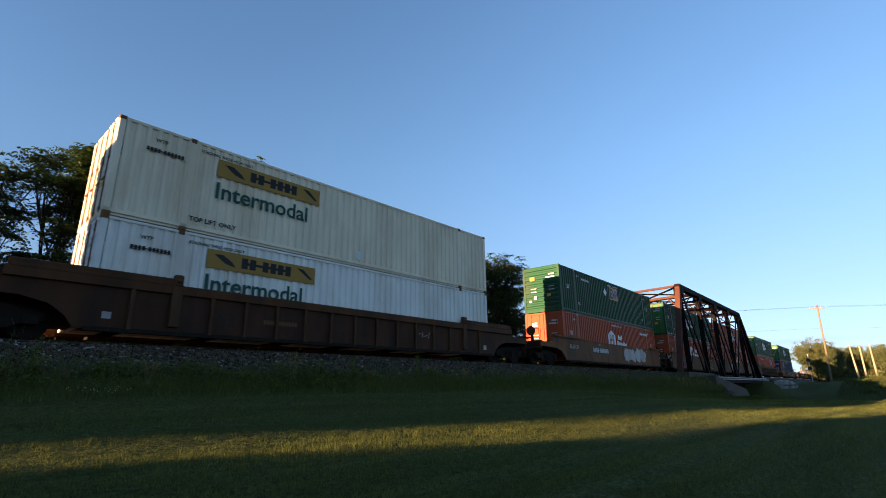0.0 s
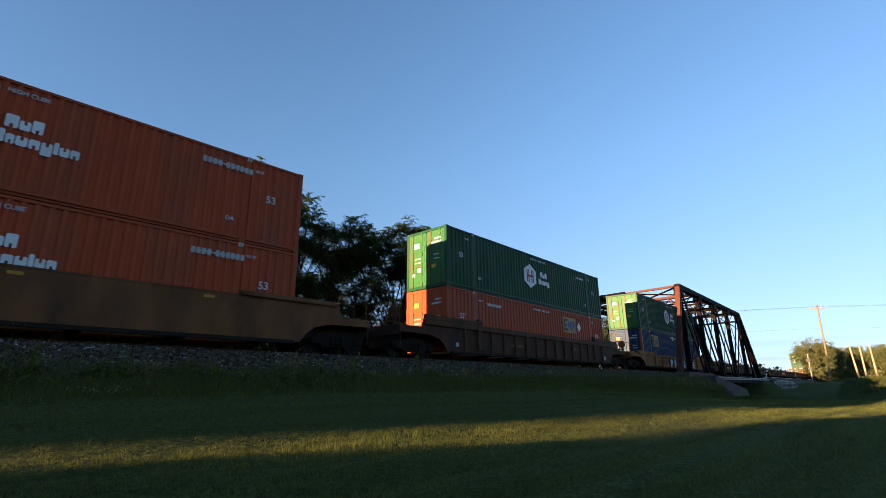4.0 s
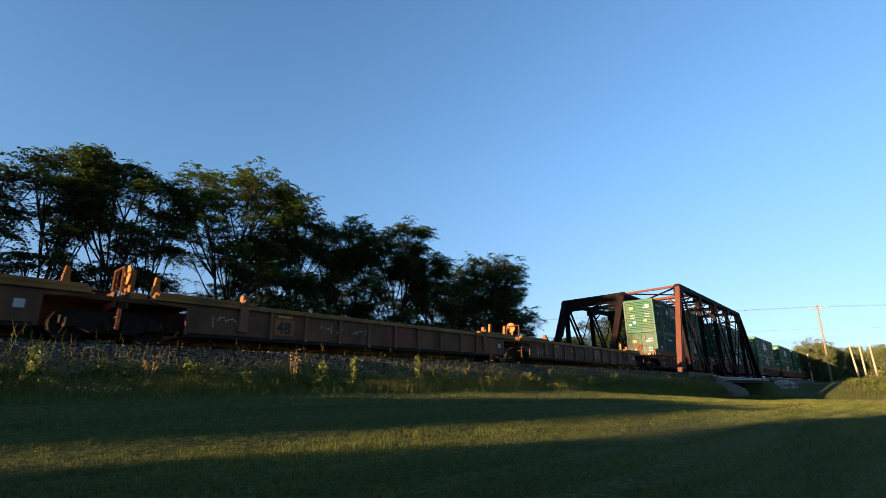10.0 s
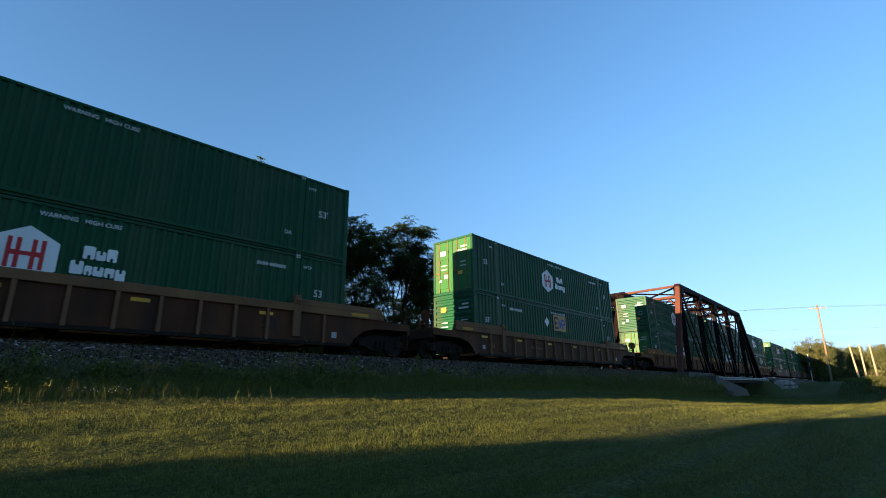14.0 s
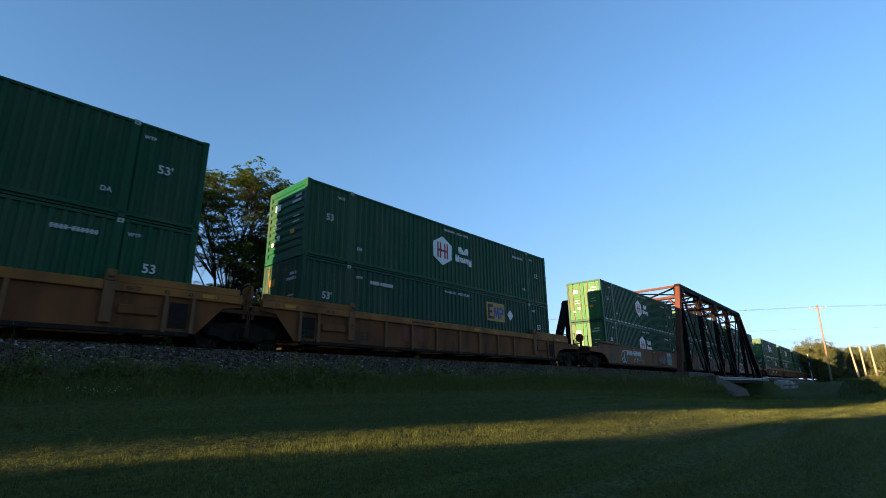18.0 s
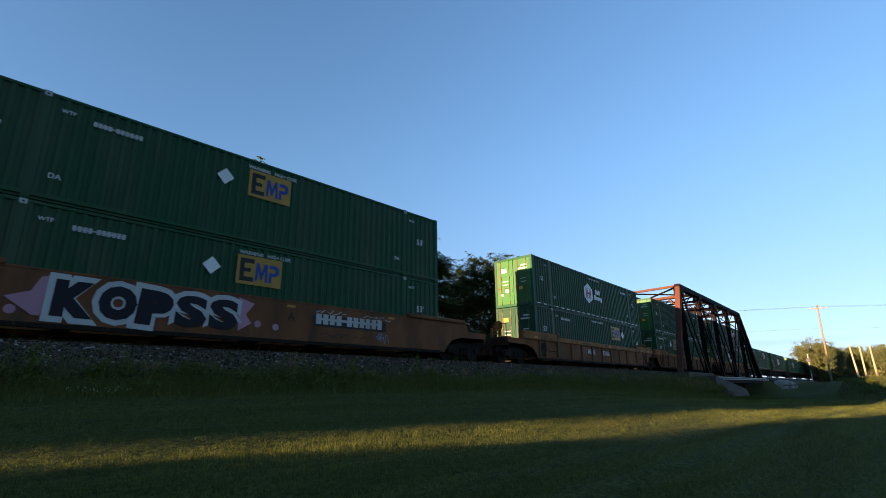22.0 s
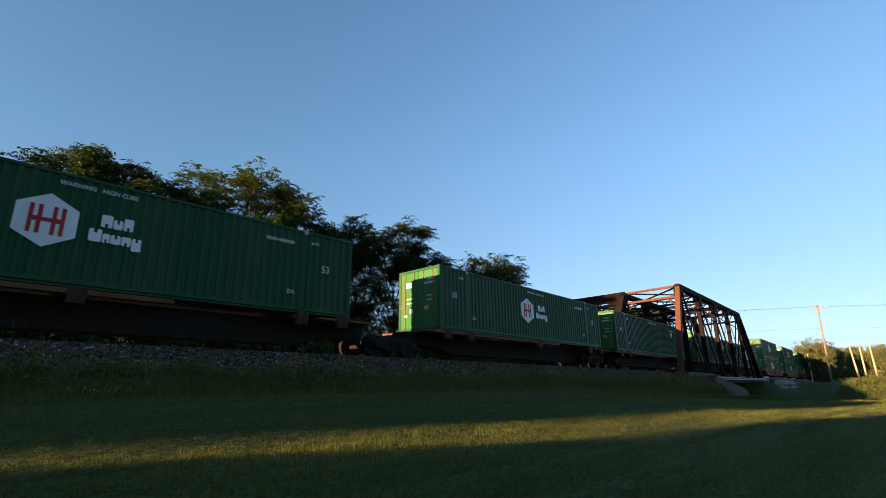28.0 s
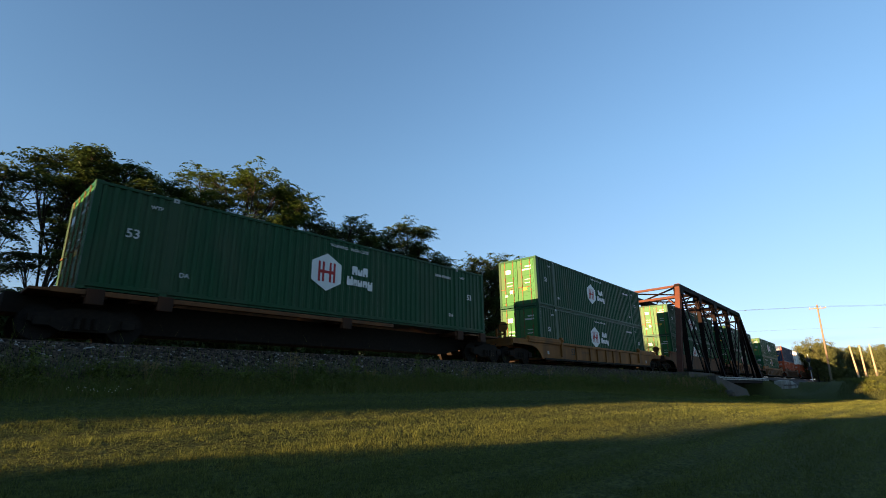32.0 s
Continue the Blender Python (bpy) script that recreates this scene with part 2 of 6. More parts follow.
M = {
    "green": paint("green_paint", (0.003, 0.060, 0.024)),
    # faded door paint, lightened further to stand in for sun on leading ends
    "green_door": paint("faded_sunlit_green_paint", (0.022, 0.125, 0.034), amount=0.35),
    "green_dark": paint("dark_green_paint", (0.003, 0.048, 0.024)),
    "green_pale": paint("faded_green_paint", (0.007, 0.070, 0.030)),
    "orange": paint("orange_paint", (0.42, 0.060, 0.018), amount=0.3),
    "blue": paint("blue_paint", (0.004, 0.032, 0.078), amount=0.2),
    "blue_bright": paint("bright_blue_paint", (0.005, 0.044, 0.15), amount=0.1),
    "white": paint("white_paint", (0.78, 0.76, 0.70), dirt=(0.38, 0.27, 0.17), amount=0.4),
    "cream": paint("cream_paint", (0.84, 0.71, 0.53), dirt=(0.42, 0.28, 0.16), amount=0.4),
    "roof": paint("dusty_roof", (0.25, 0.27, 0.24), amount=0.5),
    "well_dark": paint("dark_brown_car_paint", (0.078, 0.029, 0.014), dirt=(0.018, 0.013, 0.011), amount=0.55, rough=0.7, per=0.1),
    "well_umber": paint("grimy_brown_car_paint", (0.190, 0.064, 0.020), dirt=(0.030, 0.017, 0.011), amount=0.6, rough=0.7, per=0.12),
    "well_sooty": paint("sooty_brown_car_paint", (0.095, 0.033, 0.014), dirt=(0.025, 0.015, 0.011), amount=0.6, rough=0.7, per=0.1),
    "chord_tan": paint("tan_top_edge_paint", (0.32, 0.118, 0.030), dirt=(0.05, 0.03, 0.018), amount=0.5, rough=0.65),
    "chord_dark": paint("rust_brown_edge_paint", (0.115, 0.043, 0.018), dirt=(0.03, 0.018, 0.012), amount=0.5, rough=0.7),
    "rib_dark": paint("brown_rib_paint", (0.115, 0.052, 0.024), dirt=(0.03, 0.02, 0.014), amount=0.5, rough=0.75),
    "yellow_dull": paint("dull_yellow_reflector", (0.46, 0.20, 0.026), amount=0.4),
    "red_dull": paint("faded_red_spray", (0.15, 0.030, 0.018), dirt=(0.05, 0.02, 0.015), amount=0.5),
    "mark_text": paint("worn_white_lettering", (0.50, 0.51, 0.50), dirt=(0.2, 0.2, 0.18), amount=0.25),
    "spray_black": paint("scuffed_black_spray", (0.012, 0.011, 0.016), dirt=(0.07, 0.065, 0.07), amount=0.45),
    "spray_navy": paint("navy_spray", (0.02, 0.03, 0.09), amount=0.2),
    "spray_lilac": paint("lilac_spray", (0.26, 0.22, 0.34), amount=0.2),
    "spray_wine": paint("wine_red_spray", (0.13, 0.025, 0.035), amount=0.3),
    "spray_mint": paint("mint_spray", (0.22, 0.42, 0.20), amount=0.2),
    "well_brown": paint("orange_brown_car_paint", (0.185, 0.066, 0.024), dirt=(0.035, 0.022, 0.016), amount=0.5, rough=0.65, per=0.1),
    "well_tan": paint("tan_car_paint", (0.29, 0.105, 0.026), dirt=(0.055, 0.03, 0.018), amount=0.45, rough=0.65, per=0.08),
    "well_faded": paint("faded_brown_car_paint", (0.150, 0.062, 0.030), dirt=(0.032, 0.021, 0.015), amount=0.5, rough=0.7, per=0.1),
    "rib": paint("rusty_edge", (0.20, 0.095, 0.042), dirt=(0.10, 0.06, 0.04), amount=0.5, rough=0.75),
    "chord_yellow": paint("worn_yellow_paint", (0.25, 0.115, 0.034), dirt=(0.09, 0.05, 0.03), amount=0.65, rough=0.65),
    "yellow": paint("yellow_marking", (0.70, 0.36, 0.04), amount=0.25),
    "logo_yellow": paint("yellow_panel", (0.38, 0.205, 0.045), amount=0.15),
    "logo_blue": paint("blue_marking", (0.015, 0.06, 0.22), amount=0.1),
    "logo_black": paint("black_marking", (0.02, 0.02, 0.022), amount=0.1),
    "logo_red": paint("red_marking", (0.45, 0.03, 0.03), amount=0.1),
    "mark": paint("white_marking", (0.66, 0.66, 0.64), dirt=(0.3, 0.28, 0.25), amount=0.15),
    "mark_soft": paint("faded_white_marking", (0.42, 0.43, 0.41), amount=0.2),
    "mark_grey": paint("grey_marking", (0.38, 0.37, 0.35), amount=0.3),
    "mark_green": paint("green_marking", (0.006, 0.075, 0.058), amount=0.1),
    "mark_dark": paint("dark_marking", (0.025, 0.02, 0.018), amount=0.2),
    "spray_blue": paint("light_blue_spray", (0.06, 0.30, 0.46), amount=0.1),
    "spray_pink": paint("pink_spray", (0.42, 0.20, 0.25), amount=0.1),
    "spray_teal": paint("teal_spray", (0.07, 0.24, 0.26), amount=0.1),
    "spray_lime": paint("lime_spray", (0.55, 0.60, 0.15), amount=0.1),
    "steel": surface("oily_steel", (0.013, 0.010, 0.0085), (0.022, 0.016, 0.012), rough=0.75, metal=0.0, grain=9, bump=0.3, per_thing=0.1, shine=0.06),
    "wheel": surface("wheel_steel", (0.018, 0.014, 0.012), (0.010, 0.008, 0.007), rough=0.7, grain=14, shine=0.08),
    "rail": surface("rusty_rail", (0.075, 0.04, 0.026), (0.045, 0.028, 0.02), rough=0.8, metal=0.0, grain=12),
    "tie": surface("creosoted_tie", (0.06, 0.045, 0.035), (0.10, 0.08, 0.065), rough=0.9, grain=8, bump=0.4, stretch=(4, 1, 1), per_thing=0.2),
    # shaded copy of the rusted steel: shade darkens the colour itself
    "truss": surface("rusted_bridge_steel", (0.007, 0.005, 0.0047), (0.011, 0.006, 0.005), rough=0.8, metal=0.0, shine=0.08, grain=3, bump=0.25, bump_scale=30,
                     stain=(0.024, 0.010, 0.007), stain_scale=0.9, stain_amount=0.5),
    # sunlit copy of the same steel: low sun painted in as brighter red
    "truss_sunlit": surface("sunlit_red_bridge_steel", (0.095, 0.028, 0.014), (0.062, 0.020, 0.011), rough=0.75, grain=3, bump=0.2, bump_scale=30,
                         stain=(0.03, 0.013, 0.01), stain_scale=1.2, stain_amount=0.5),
    "concrete_pale": surface("pale_concrete", (0.30, 0.30, 0.27), (0.19, 0.185, 0.165), rough=0.9, grain=0.5, bump=0.4, bump_scale=18, stain=(0.09, 0.05, 0.035), stain_scale=0.25, stain_amount=0.8),
    "post": surface("bleached_post_wood", (0.34, 0.26, 0.17), (0.24, 0.18, 0.11), rough=0.9, grain=5, stretch=(4, 4, 0.3), bump=0.3),
    "concrete": surface("weathered_concrete", (0.092, 0.074, 0.058), (0.055, 0.045, 0.036), rough=0.9, grain=4, bump=0.4, bump_scale=18, stain=(0.035, 0.03, 0.026),
                        stain_scale=0.5, stain_amount=0.6),
    "stone": surface("ballast_stone", (0.082, 0.054, 0.038), (0.036, 0.025, 0.019), rough=0.9, grain=3, random_island=0.9, shine=0.1),
    "stone_pale": surface("pale_ballast_stone", (0.26, 0.235, 0.21), (0.15, 0.13, 0.115), rough=0.85, grain=3, random_island=0.5, shine=0.2),
    # rank bank grass, its colour darkened for the shade on the slope
    "brush": surface("shaded_bank_grass", (0.040, 0.056, 0.012), (0.062, 0.066, 0.016), rough=0.7, grain=0.3, random_island=0.4, through=0.3),
    "ballast": surface("ballast_bed", (0.046, 0.031, 0.023), (0.020, 0.014, 0.011), rough=0.95, grain=14, mix=0.35, bump=1.0, bump_scale=16, stain=(0.025, 0.020, 0.018),
                       stain_scale=0.4, stain_amount=0.5),
    "soil": surface("lawn_turf", (0.085, 0.095, 0.030), (0.030, 0.036, 0.013), rough=0.95, grain=16, mix=0.26, stretch=(0.7, 1.2, 1), bump=1.0, bump_scale=24, relief=0.07, stain=(0.072, 0.074, 0.024),
                    stain_scale=0.35, stain_amount=0.5, shine=0.05),
    "grass": surface("grass_blades", (0.122, 0.141, 0.036), (0.060, 0.075, 0.020), rough=0.7, shine=0.06, grain=1.3, mix=0.3, stretch=(0.10, 1.5, 1), random_island=0.5, stain=(0.118, 0.112, 0.026),
                     stain_scale=0.35, stain_amount=0.45, through=0.35),
    "weed": surface("weed_leaves", (0.066, 0.096, 0.014), (0.105, 0.110, 0.020), rough=0.6, grain=0.9, random_island=0.4, through=0.35),
    "straw": surface("dry_stalks", (0.22, 0.16, 0.065), (0.16, 0.115, 0.05), rough=0.8, grain=1.0, random_island=0.3, through=0.25),
    "petal": surface("white_petals", (0.75, 0.75, 0.70), rough=0.7, grain=2.0),
    "leaf": surface("tree_leaves", (0.040, 0.070, 0.018), (0.056, 0.086, 0.021), rough=0.5, grain=0.4, random_island=0.4, through=0.4),
    # leaf colour warmed for the tall crown that catches the low sun
    "leaf_warm": surface("warm_lit_leaves", (0.042, 0.080, 0.014), (0.064, 0.094, 0.017), rough=0.5, grain=0.4, random_island=0.4, through=0.4),
    "leaf_far": surface("distant_leaves", (0.072, 0.094, 0.030), (0.104, 0.104, 0.036), rough=0.8, grain=0.2, random_island=0.35, through=0.25),
    "bark": surface("bark", (0.03, 0.022, 0.016), (0.018, 0.014, 0.011), rough=0.95, grain=7, bump=0.5, stretch=(3, 3, 0.6)),
    "pole": surface("weathered_pole_wood", (0.21, 0.155, 0.10), (0.13, 0.095, 0.062), rough=0.9, grain=5, stretch=(4, 4, 0.3), bump=0.3),
    "wire": surface("wire", (0.06, 0.06, 0.065), rough=0.6, grain=3),
}


# ---- ground ----
def smooth(t):
    t = min(1.0, max(0.0, t))
    return t * t * (3 - 2 * t)


def ground_z(x, y):
    """Height of the ground sheet."""
    tx, ty, th = track(max(-300.0, min(x, 700.0)))
    off = y - ty
    toe = float(np.interp(x, [-60, 18, 40, 47, 60], [1.33, 1.33, 0.52, 0.22, 0.02]))
    low = 0.02 + 0.05 * math.sin(x * 0.11) * smooth((abs(x) - 6) / 20)
    if off < -5.4:
        z = low + (toe - low) * min(1.0, max(0.0, (y - 1.0) / max(1.0, ty - 6.4)))
        if -3 < x < 60 and y > -3:
            z += 0.030 * noise.noise(Vector((x * 0.55, y * 1.25, 4.0))) + 0.012 * noise.noise(Vector((x * 1.7, y * 2.6, 7.0)))
    elif off < -4.2:
        z = toe + (RZ - 0.95 - toe) * (off + 5.4) / 1.2
    elif off < 8.5:
        z = RZ - 0.95 + 0.45 * smooth((off + 4.2) / 1.8)
    else:
        z = RZ - 0.5 - 0.9 * smooth((off - 9.5) / 6.0) + 4.5 * smooth((off - 15) / 14) * smooth((44 - x) / 10)
    # the creek, under the bridge and along the end of the lawn
    mid = 66 + 0.10 * (y - TY)
    dip = smooth((x - (mid - 19)) / 7) * smooth(((mid + 15) - x) / 7) if off > -6 else smooth((x - (mid - 8)) / 4) * smooth(((mid + 13) - x) / 7)
    z += (-1.7 - z) * dip
    # the brushy bank on its other side
    if off < -4.2:
        up = smooth((x - (mid + 9)) / 14) * max(smooth((-7.0 - off) / 3.0), smooth((x - 96) / 8))
        z += (1.75 - z) * up * (1 - dip)
    return z


def ground():
    gx = np.concatenate([np.linspace(-900, -60, 15), np.linspace(-52, -8, 12), np.arange(-6, 24, 0.3), np.arange(24, 52, 0.7), np.arange(52, 130, 2.0), np.linspace(134, 400, 20), np.linspace(450, 3000, 12)])
    gy = np.concatenate([np.linspace(-1500, -60, 10), np.linspace(-50, -4, 10), np.arange(-3, 11.9, 0.25), np.arange(12, 30, 0.8), np.linspace(32, 90, 14), np.linspace(110, 3000, 14)])
    vs = [(x, y, ground_z(x, y)) for x in gx for y in gy]
    n, fl = len(gy), []
    for i in range(len(gx) - 1):
        for j in range(n - 1):
            a = i * n + j
            fl += [a, a + n, a + n + 1, a + 1]
    me = raw_mesh("ground", vs, fl, 4, M["soil"])
    me.polygons.foreach_set("use_smooth", [True] * len(me.polygons))
    tagged(new("ground", me), "mown green lawn rising to the railway bank", "ground", kind="structure")


def swept(name, profile, s0, s1, step, material, jitter=0.0, closed=False):
    """A profile of (off, z) swept along the track."""
    ss = np.arange(s0, s1 + step * 0.5, step)
    vs, fl, n = [], [], len(profile)
    for s in ss:
        for o, z in profile:
            x, y, th = track(float(s), o)
            j = jitter * noise.noise(Vector((x * 1.7, y * 1.7, z))) if jitter else 0.0
            vs.append((x, y, z + j))
    for i in range(len(ss) - 1):
        for k in range(n if closed else n - 1):
            a, b = i * n + k, i * n + (k + 1) % n
            fl += [a, a + n, b + n, b]
    return raw_mesh(name, vs, fl, 4, material)


BRIDGE_0, BRIDGE_1 = 44.6, 81.0


def track_bed():
    prof = [(-4.9, RZ - 1.35)] + [(-4.6 + 0.2 * k, RZ - 0.93 + 0.75 * (k / 12)) for k in range(13)] + [(-1.9, RZ - 0.16), (0, RZ - 0.17), (1.9, RZ - 0.16), (4.0, RZ - 0.16), (7.9, RZ - 0.16), (10.2, RZ - 1.3)]
    for s0, s1, lab in ((-120, BRIDGE_0 + 0.3, 0.5), (BRIDGE_1 + 1.0, 760, 4.0)):
        me = swept("ballast", prof, s0, s1, lab, M["ballast"], 0.05)
        tagged(new("ballast_bed", me), "dark grey crushed-stone ballast bed under the tracks", "track bed", kind="structure")
    # loose stones on the near shoulder
    rng = np.random.default_rng(5)
    base = np.array([(-1, -1, -.6), (1, -1, -.5), (1.1, 1, -.6), (-1, .9, -.5), (-.7, -.6, .7), (.8, -.7, .6), (.6, .7, .8), (-.8, .6, .6)])
    quads = np.array([3, 2, 1, 0, 4, 5, 6, 7, 0, 1, 5, 4, 1, 2, 6, 5, 2, 3, 7, 6, 3, 0, 4, 7])
    for nm, mat, total, big, lab in (("ballast_stones", "stone", 34000, 1.15, "loose dark brown-grey ballast stones on the shoulder"), ("pale_stones", "stone_pale", 3400, 0.95, "scattered pale ballast stones on the shoulder")):
        vs, fl = [], []
        for k in range(total):
            s = -3 + 50 * rng.random() ** 1.5
            o = rng.uniform(-5.1, -2.0)
            z = RZ - 0.93 + 0.75 * (o + 4.6) / 2.4 if o > -4.6 else RZ - 0.93 - (-4.6 - o) * 1.1
            x, y, th = track(s, o)
            r = rng.uniform(0.012, 0.038) * big
            a = rng.uniform(0, 6.3)
            b = base * r * rng.uniform(0.7, 1.3, 3) + rng.normal(0, r * 0.15, base.shape)
            ca, sa = math.cos(a), math.sin(a)
            vs.append(np.stack([b[:, 0] * ca - b[:, 1] * sa, b[:, 0] * sa + b[:, 1] * ca + b[:, 2] * 0.3, b[:, 2] - b[:, 1] * 0.3], 1) + (x, y, min(z, RZ - 0.16) + 0.012))
            fl.append(quads + 8 * k)
        tagged(new(nm, raw_mesh(nm, np.concatenate(vs), np.concatenate(fl), 4, M[mat])), lab, "gravel", kind="stuff")
    # ties and rails of both tracks
    bm = bmesh.new()
    box(bm, -0.11, 0.11, -1.3, 1.3, -0.18, 0.0, 0.012)
    tie = mesh_of("tie", bm, M["tie"])
    for nm, o, cnt in (("track_1", 0.0, 150), ("track_2", 5.9, 60)):
        tr = tagged(new(nm), "railway track of rusty rails on creosoted ties", "railway track", kind="structure")
        for side in (-0.76, 0.76):
            w = o + side
            rp = [(w - 0.075, RZ - 0.17), (w + 0.075, RZ - 0.17), (w + 0.07, RZ - 0.15), (w + 0.012, RZ - 0.13), (w + 0.012, RZ - 0.045), (w + 0.037, RZ - 0.03), (w + 0.037, RZ),
                  (w - 0.037, RZ), (w - 0.037, RZ - 0.03), (w - 0.012, RZ - 0.045), (w - 0.012, RZ - 0.13), (w - 0.07, RZ - 0.15)]
            linked("rail", swept("rail", rp, -100, 720, 2.0, M["rail"], closed=True), tr)
        for k in range(cnt):
            x, y, th = track(-14 + k * 0.56, o)
            linked("tie", tie, tr, m=Matrix.Translation((x, y, RZ - 0.165)) @ Matrix.Rotation(th, 4, "Z"))


# ---- bridge ----
def on_track(s, o, z):
    x, y, th = track(s, o)
    return Vector((x, y, RZ + z))


def laced(bm, p, q, w, d, side, step=0.45):
    """A laced column: two channels joined by zigzag flats."""
    p, q, sv = Vector(p), Vector(q), Vector(side)
    u = (q - p).normalized()
    sv = (sv - u * sv.dot(u)).normalized()
    for k in (-1, 1):
        beam(bm, p + sv * (k * w / 2), q + sv * (k * w / 2), 0.03, d, side)
    n = max(2, int((q - p).length / step))
    t = u.cross(sv)
    for face in (-1, 1):
        for i in range(n):
            a, b = p + (q - p) * (i / n), p + (q - p) * ((i + 1) / n)
            k = 1 if i % 2 else -1
            beam(bm, a + sv * (k * w / 2) + t * (face * d / 2), b - sv * (k * w / 2) + t * (face * d / 2), 0.05, 0.012, tuple(t))


def bridge():
    br = tagged(new("truss_bridge"), "rusty dark steel through-truss railway bridge with two bays", "bridge")
    TOP = 7.47
    nodes = [46.6, 52.8, 58.9, 65.1, 71.55]
    th = BEND * (B1 - B0)
    lat = (-math.sin(th), math.cos(th), 0)
    for o, foot, shift, red in ((-2.6, 43.7, 0.0, True), (2.8, 41.9, 0.75, False), (9.2, 43.2, 1.2, False)):
        tops = [n + shift for n in nodes]
        last = 80.4 + shift
        bm = bmesh.new()
        beam(bm, on_track(tops[0] - 0.3, o, TOP), on_track(tops[-1] + 0.3, o, TOP), 0.5, 0.42, lat)
        for k in range(9):
            s = tops[0] + (tops[-1] - tops[0]) * (k + 0.5) / 9
            beam(bm, on_track(s, o, TOP - 0.23), on_track(s + 0.35, o, TOP - 0.23), 0.56, 0.03, lat)
        part("top_chord", bm, M["truss"], br)
        bm = bmesh.new()
        beam(bm, on_track(foot, o, -0.75), on_track(last, o, -0.75), 0.45, 0.5, lat)
        part("bottom_chord", bm, M["truss"], br)
        bm = bmesh.new()
        wide = 0.42 if red else 0.58
        beam(bm, on_track(foot - 0.1, o, -0.6), on_track(tops[0], o, TOP + 0.2), wide, 0.42, lat)
        beam(bm, on_track(foot - 0.1, o, -0.6), on_track(tops[0], o, TOP + 0.2), wide + 0.1, 0.05, lat)
        part("end_post", bm, M["truss_sunlit"] if red else M["truss"], br, "end post in a sunlit red tone" if red else "")
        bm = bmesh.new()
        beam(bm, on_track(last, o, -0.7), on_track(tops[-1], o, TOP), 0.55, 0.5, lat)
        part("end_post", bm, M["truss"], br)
        feet = [tops[0] + 0.1] + [n + shift for n in nodes[1:]]
        for i, (a, b) in enumerate(zip(tops, feet)):
            bm = bmesh.new()
            laced(bm, on_track(a, o, TOP - 0.1), on_track(b, o, -0.6), 0.40, 0.34, (math.cos(th), math.sin(th), 0))
            part("vertical_post", bm, M["truss"], br)
        for i in range(len(tops) - 1):
            a, b = (tops[i], tops[i + 1]) if i < 3 else (tops[i + 1], tops[i])
            for k in (-0.17, 0.17):
                bm = bmesh.new()
                beam(bm, on_track(a, o + k, TOP - 0.15), on_track(b, o + k, -0.6), 0.08, 0.30, lat)
                part("diagonal", bm, M["truss"], br)
        for i in (0, 1, 2, 3):
            a, b = (tops[i + 1], tops[i]) if i < 3 else (tops[i], tops[i + 1])
            bm = bmesh.new()
            beam(bm, on_track(a, o, TOP - 0.15), on_track(b, o, -0.6), 0.05, 0.12, lat)
            part("counter_brace", bm, M["truss"], br)
        bm = bmesh.new()
        beam(bm, on_track(tops[-1], o, TOP - 0.15), on_track(last - 4.2, o, -0.6), 0.22, 0.30, lat)
        part("diagonal", bm, M["truss"], br)
        for s in tops:
            bm = bmesh.new()
            beam(bm, on_track(s - 0.55, o - 0.27, TOP - 0.35), on_track(s + 0.55, o - 0.27, TOP - 0.35), 0.02, 0.75, lat)
            beam(bm, on_track(s - 0.55, o + 0.27, TOP - 0.35), on_track(s + 0.55, o + 0.27, TOP - 0.35), 0.02, 0.75, lat)
            part("gusset", bm, M["truss"], br)
    # portals, sway frames and top laterals over both bays
    for bay, (o0, o1, sh0, sh1) in enumerate(((-2.6, 2.8, 0.0, 0.75), (2.8, 9.2, 0.75, 1.2))):
        for i, n in enumerate(nodes):
            a0, a1 = n + sh0, n + sh1
            # the first portal takes the steel with sunlight in its colour
            mt = M["truss_sunlit"] if bay == 0 and i == 0 else M["truss"]
            bm = bmesh.new()
            deep = 0.85 if i in (0, 4) else 0.55
            for z in (TOP + 0.1, TOP - deep):
                beam(bm, on_track(a0, o0, z), on_track(a1, o1, z), 0.16, 0.2, (math.cos(th), math.sin(th), 0))
            if bay == 1 and i == 0:
                beam(bm, on_track(a0 - 0.25, o0, TOP - 0.2), on_track(a1 - 0.25, o1, TOP - 0.2), 0.05, 0.95, (math.cos(th), math.sin(th), 0))
            m = 0 if bay == 0 and i == 0 else 10
            for k in range(m):
                u, v = k / m, (k + 1) / m
                z0, z1 = (TOP + 0.1, TOP - deep) if k % 2 else (TOP - deep, TOP + 0.1)
                beam(bm, on_track(a0 + (a1 - a0) * u, o0 + (o1 - o0) * u, z0), on_track(a0 + (a1 - a0) * v, o0 + (o1 - o0) * v, z1), 0.05, 0.08, (math.cos(th), math.sin(th), 0))
            part("portal_frame" if i in (0, 4) else "sway_frame", bm, mt, br)
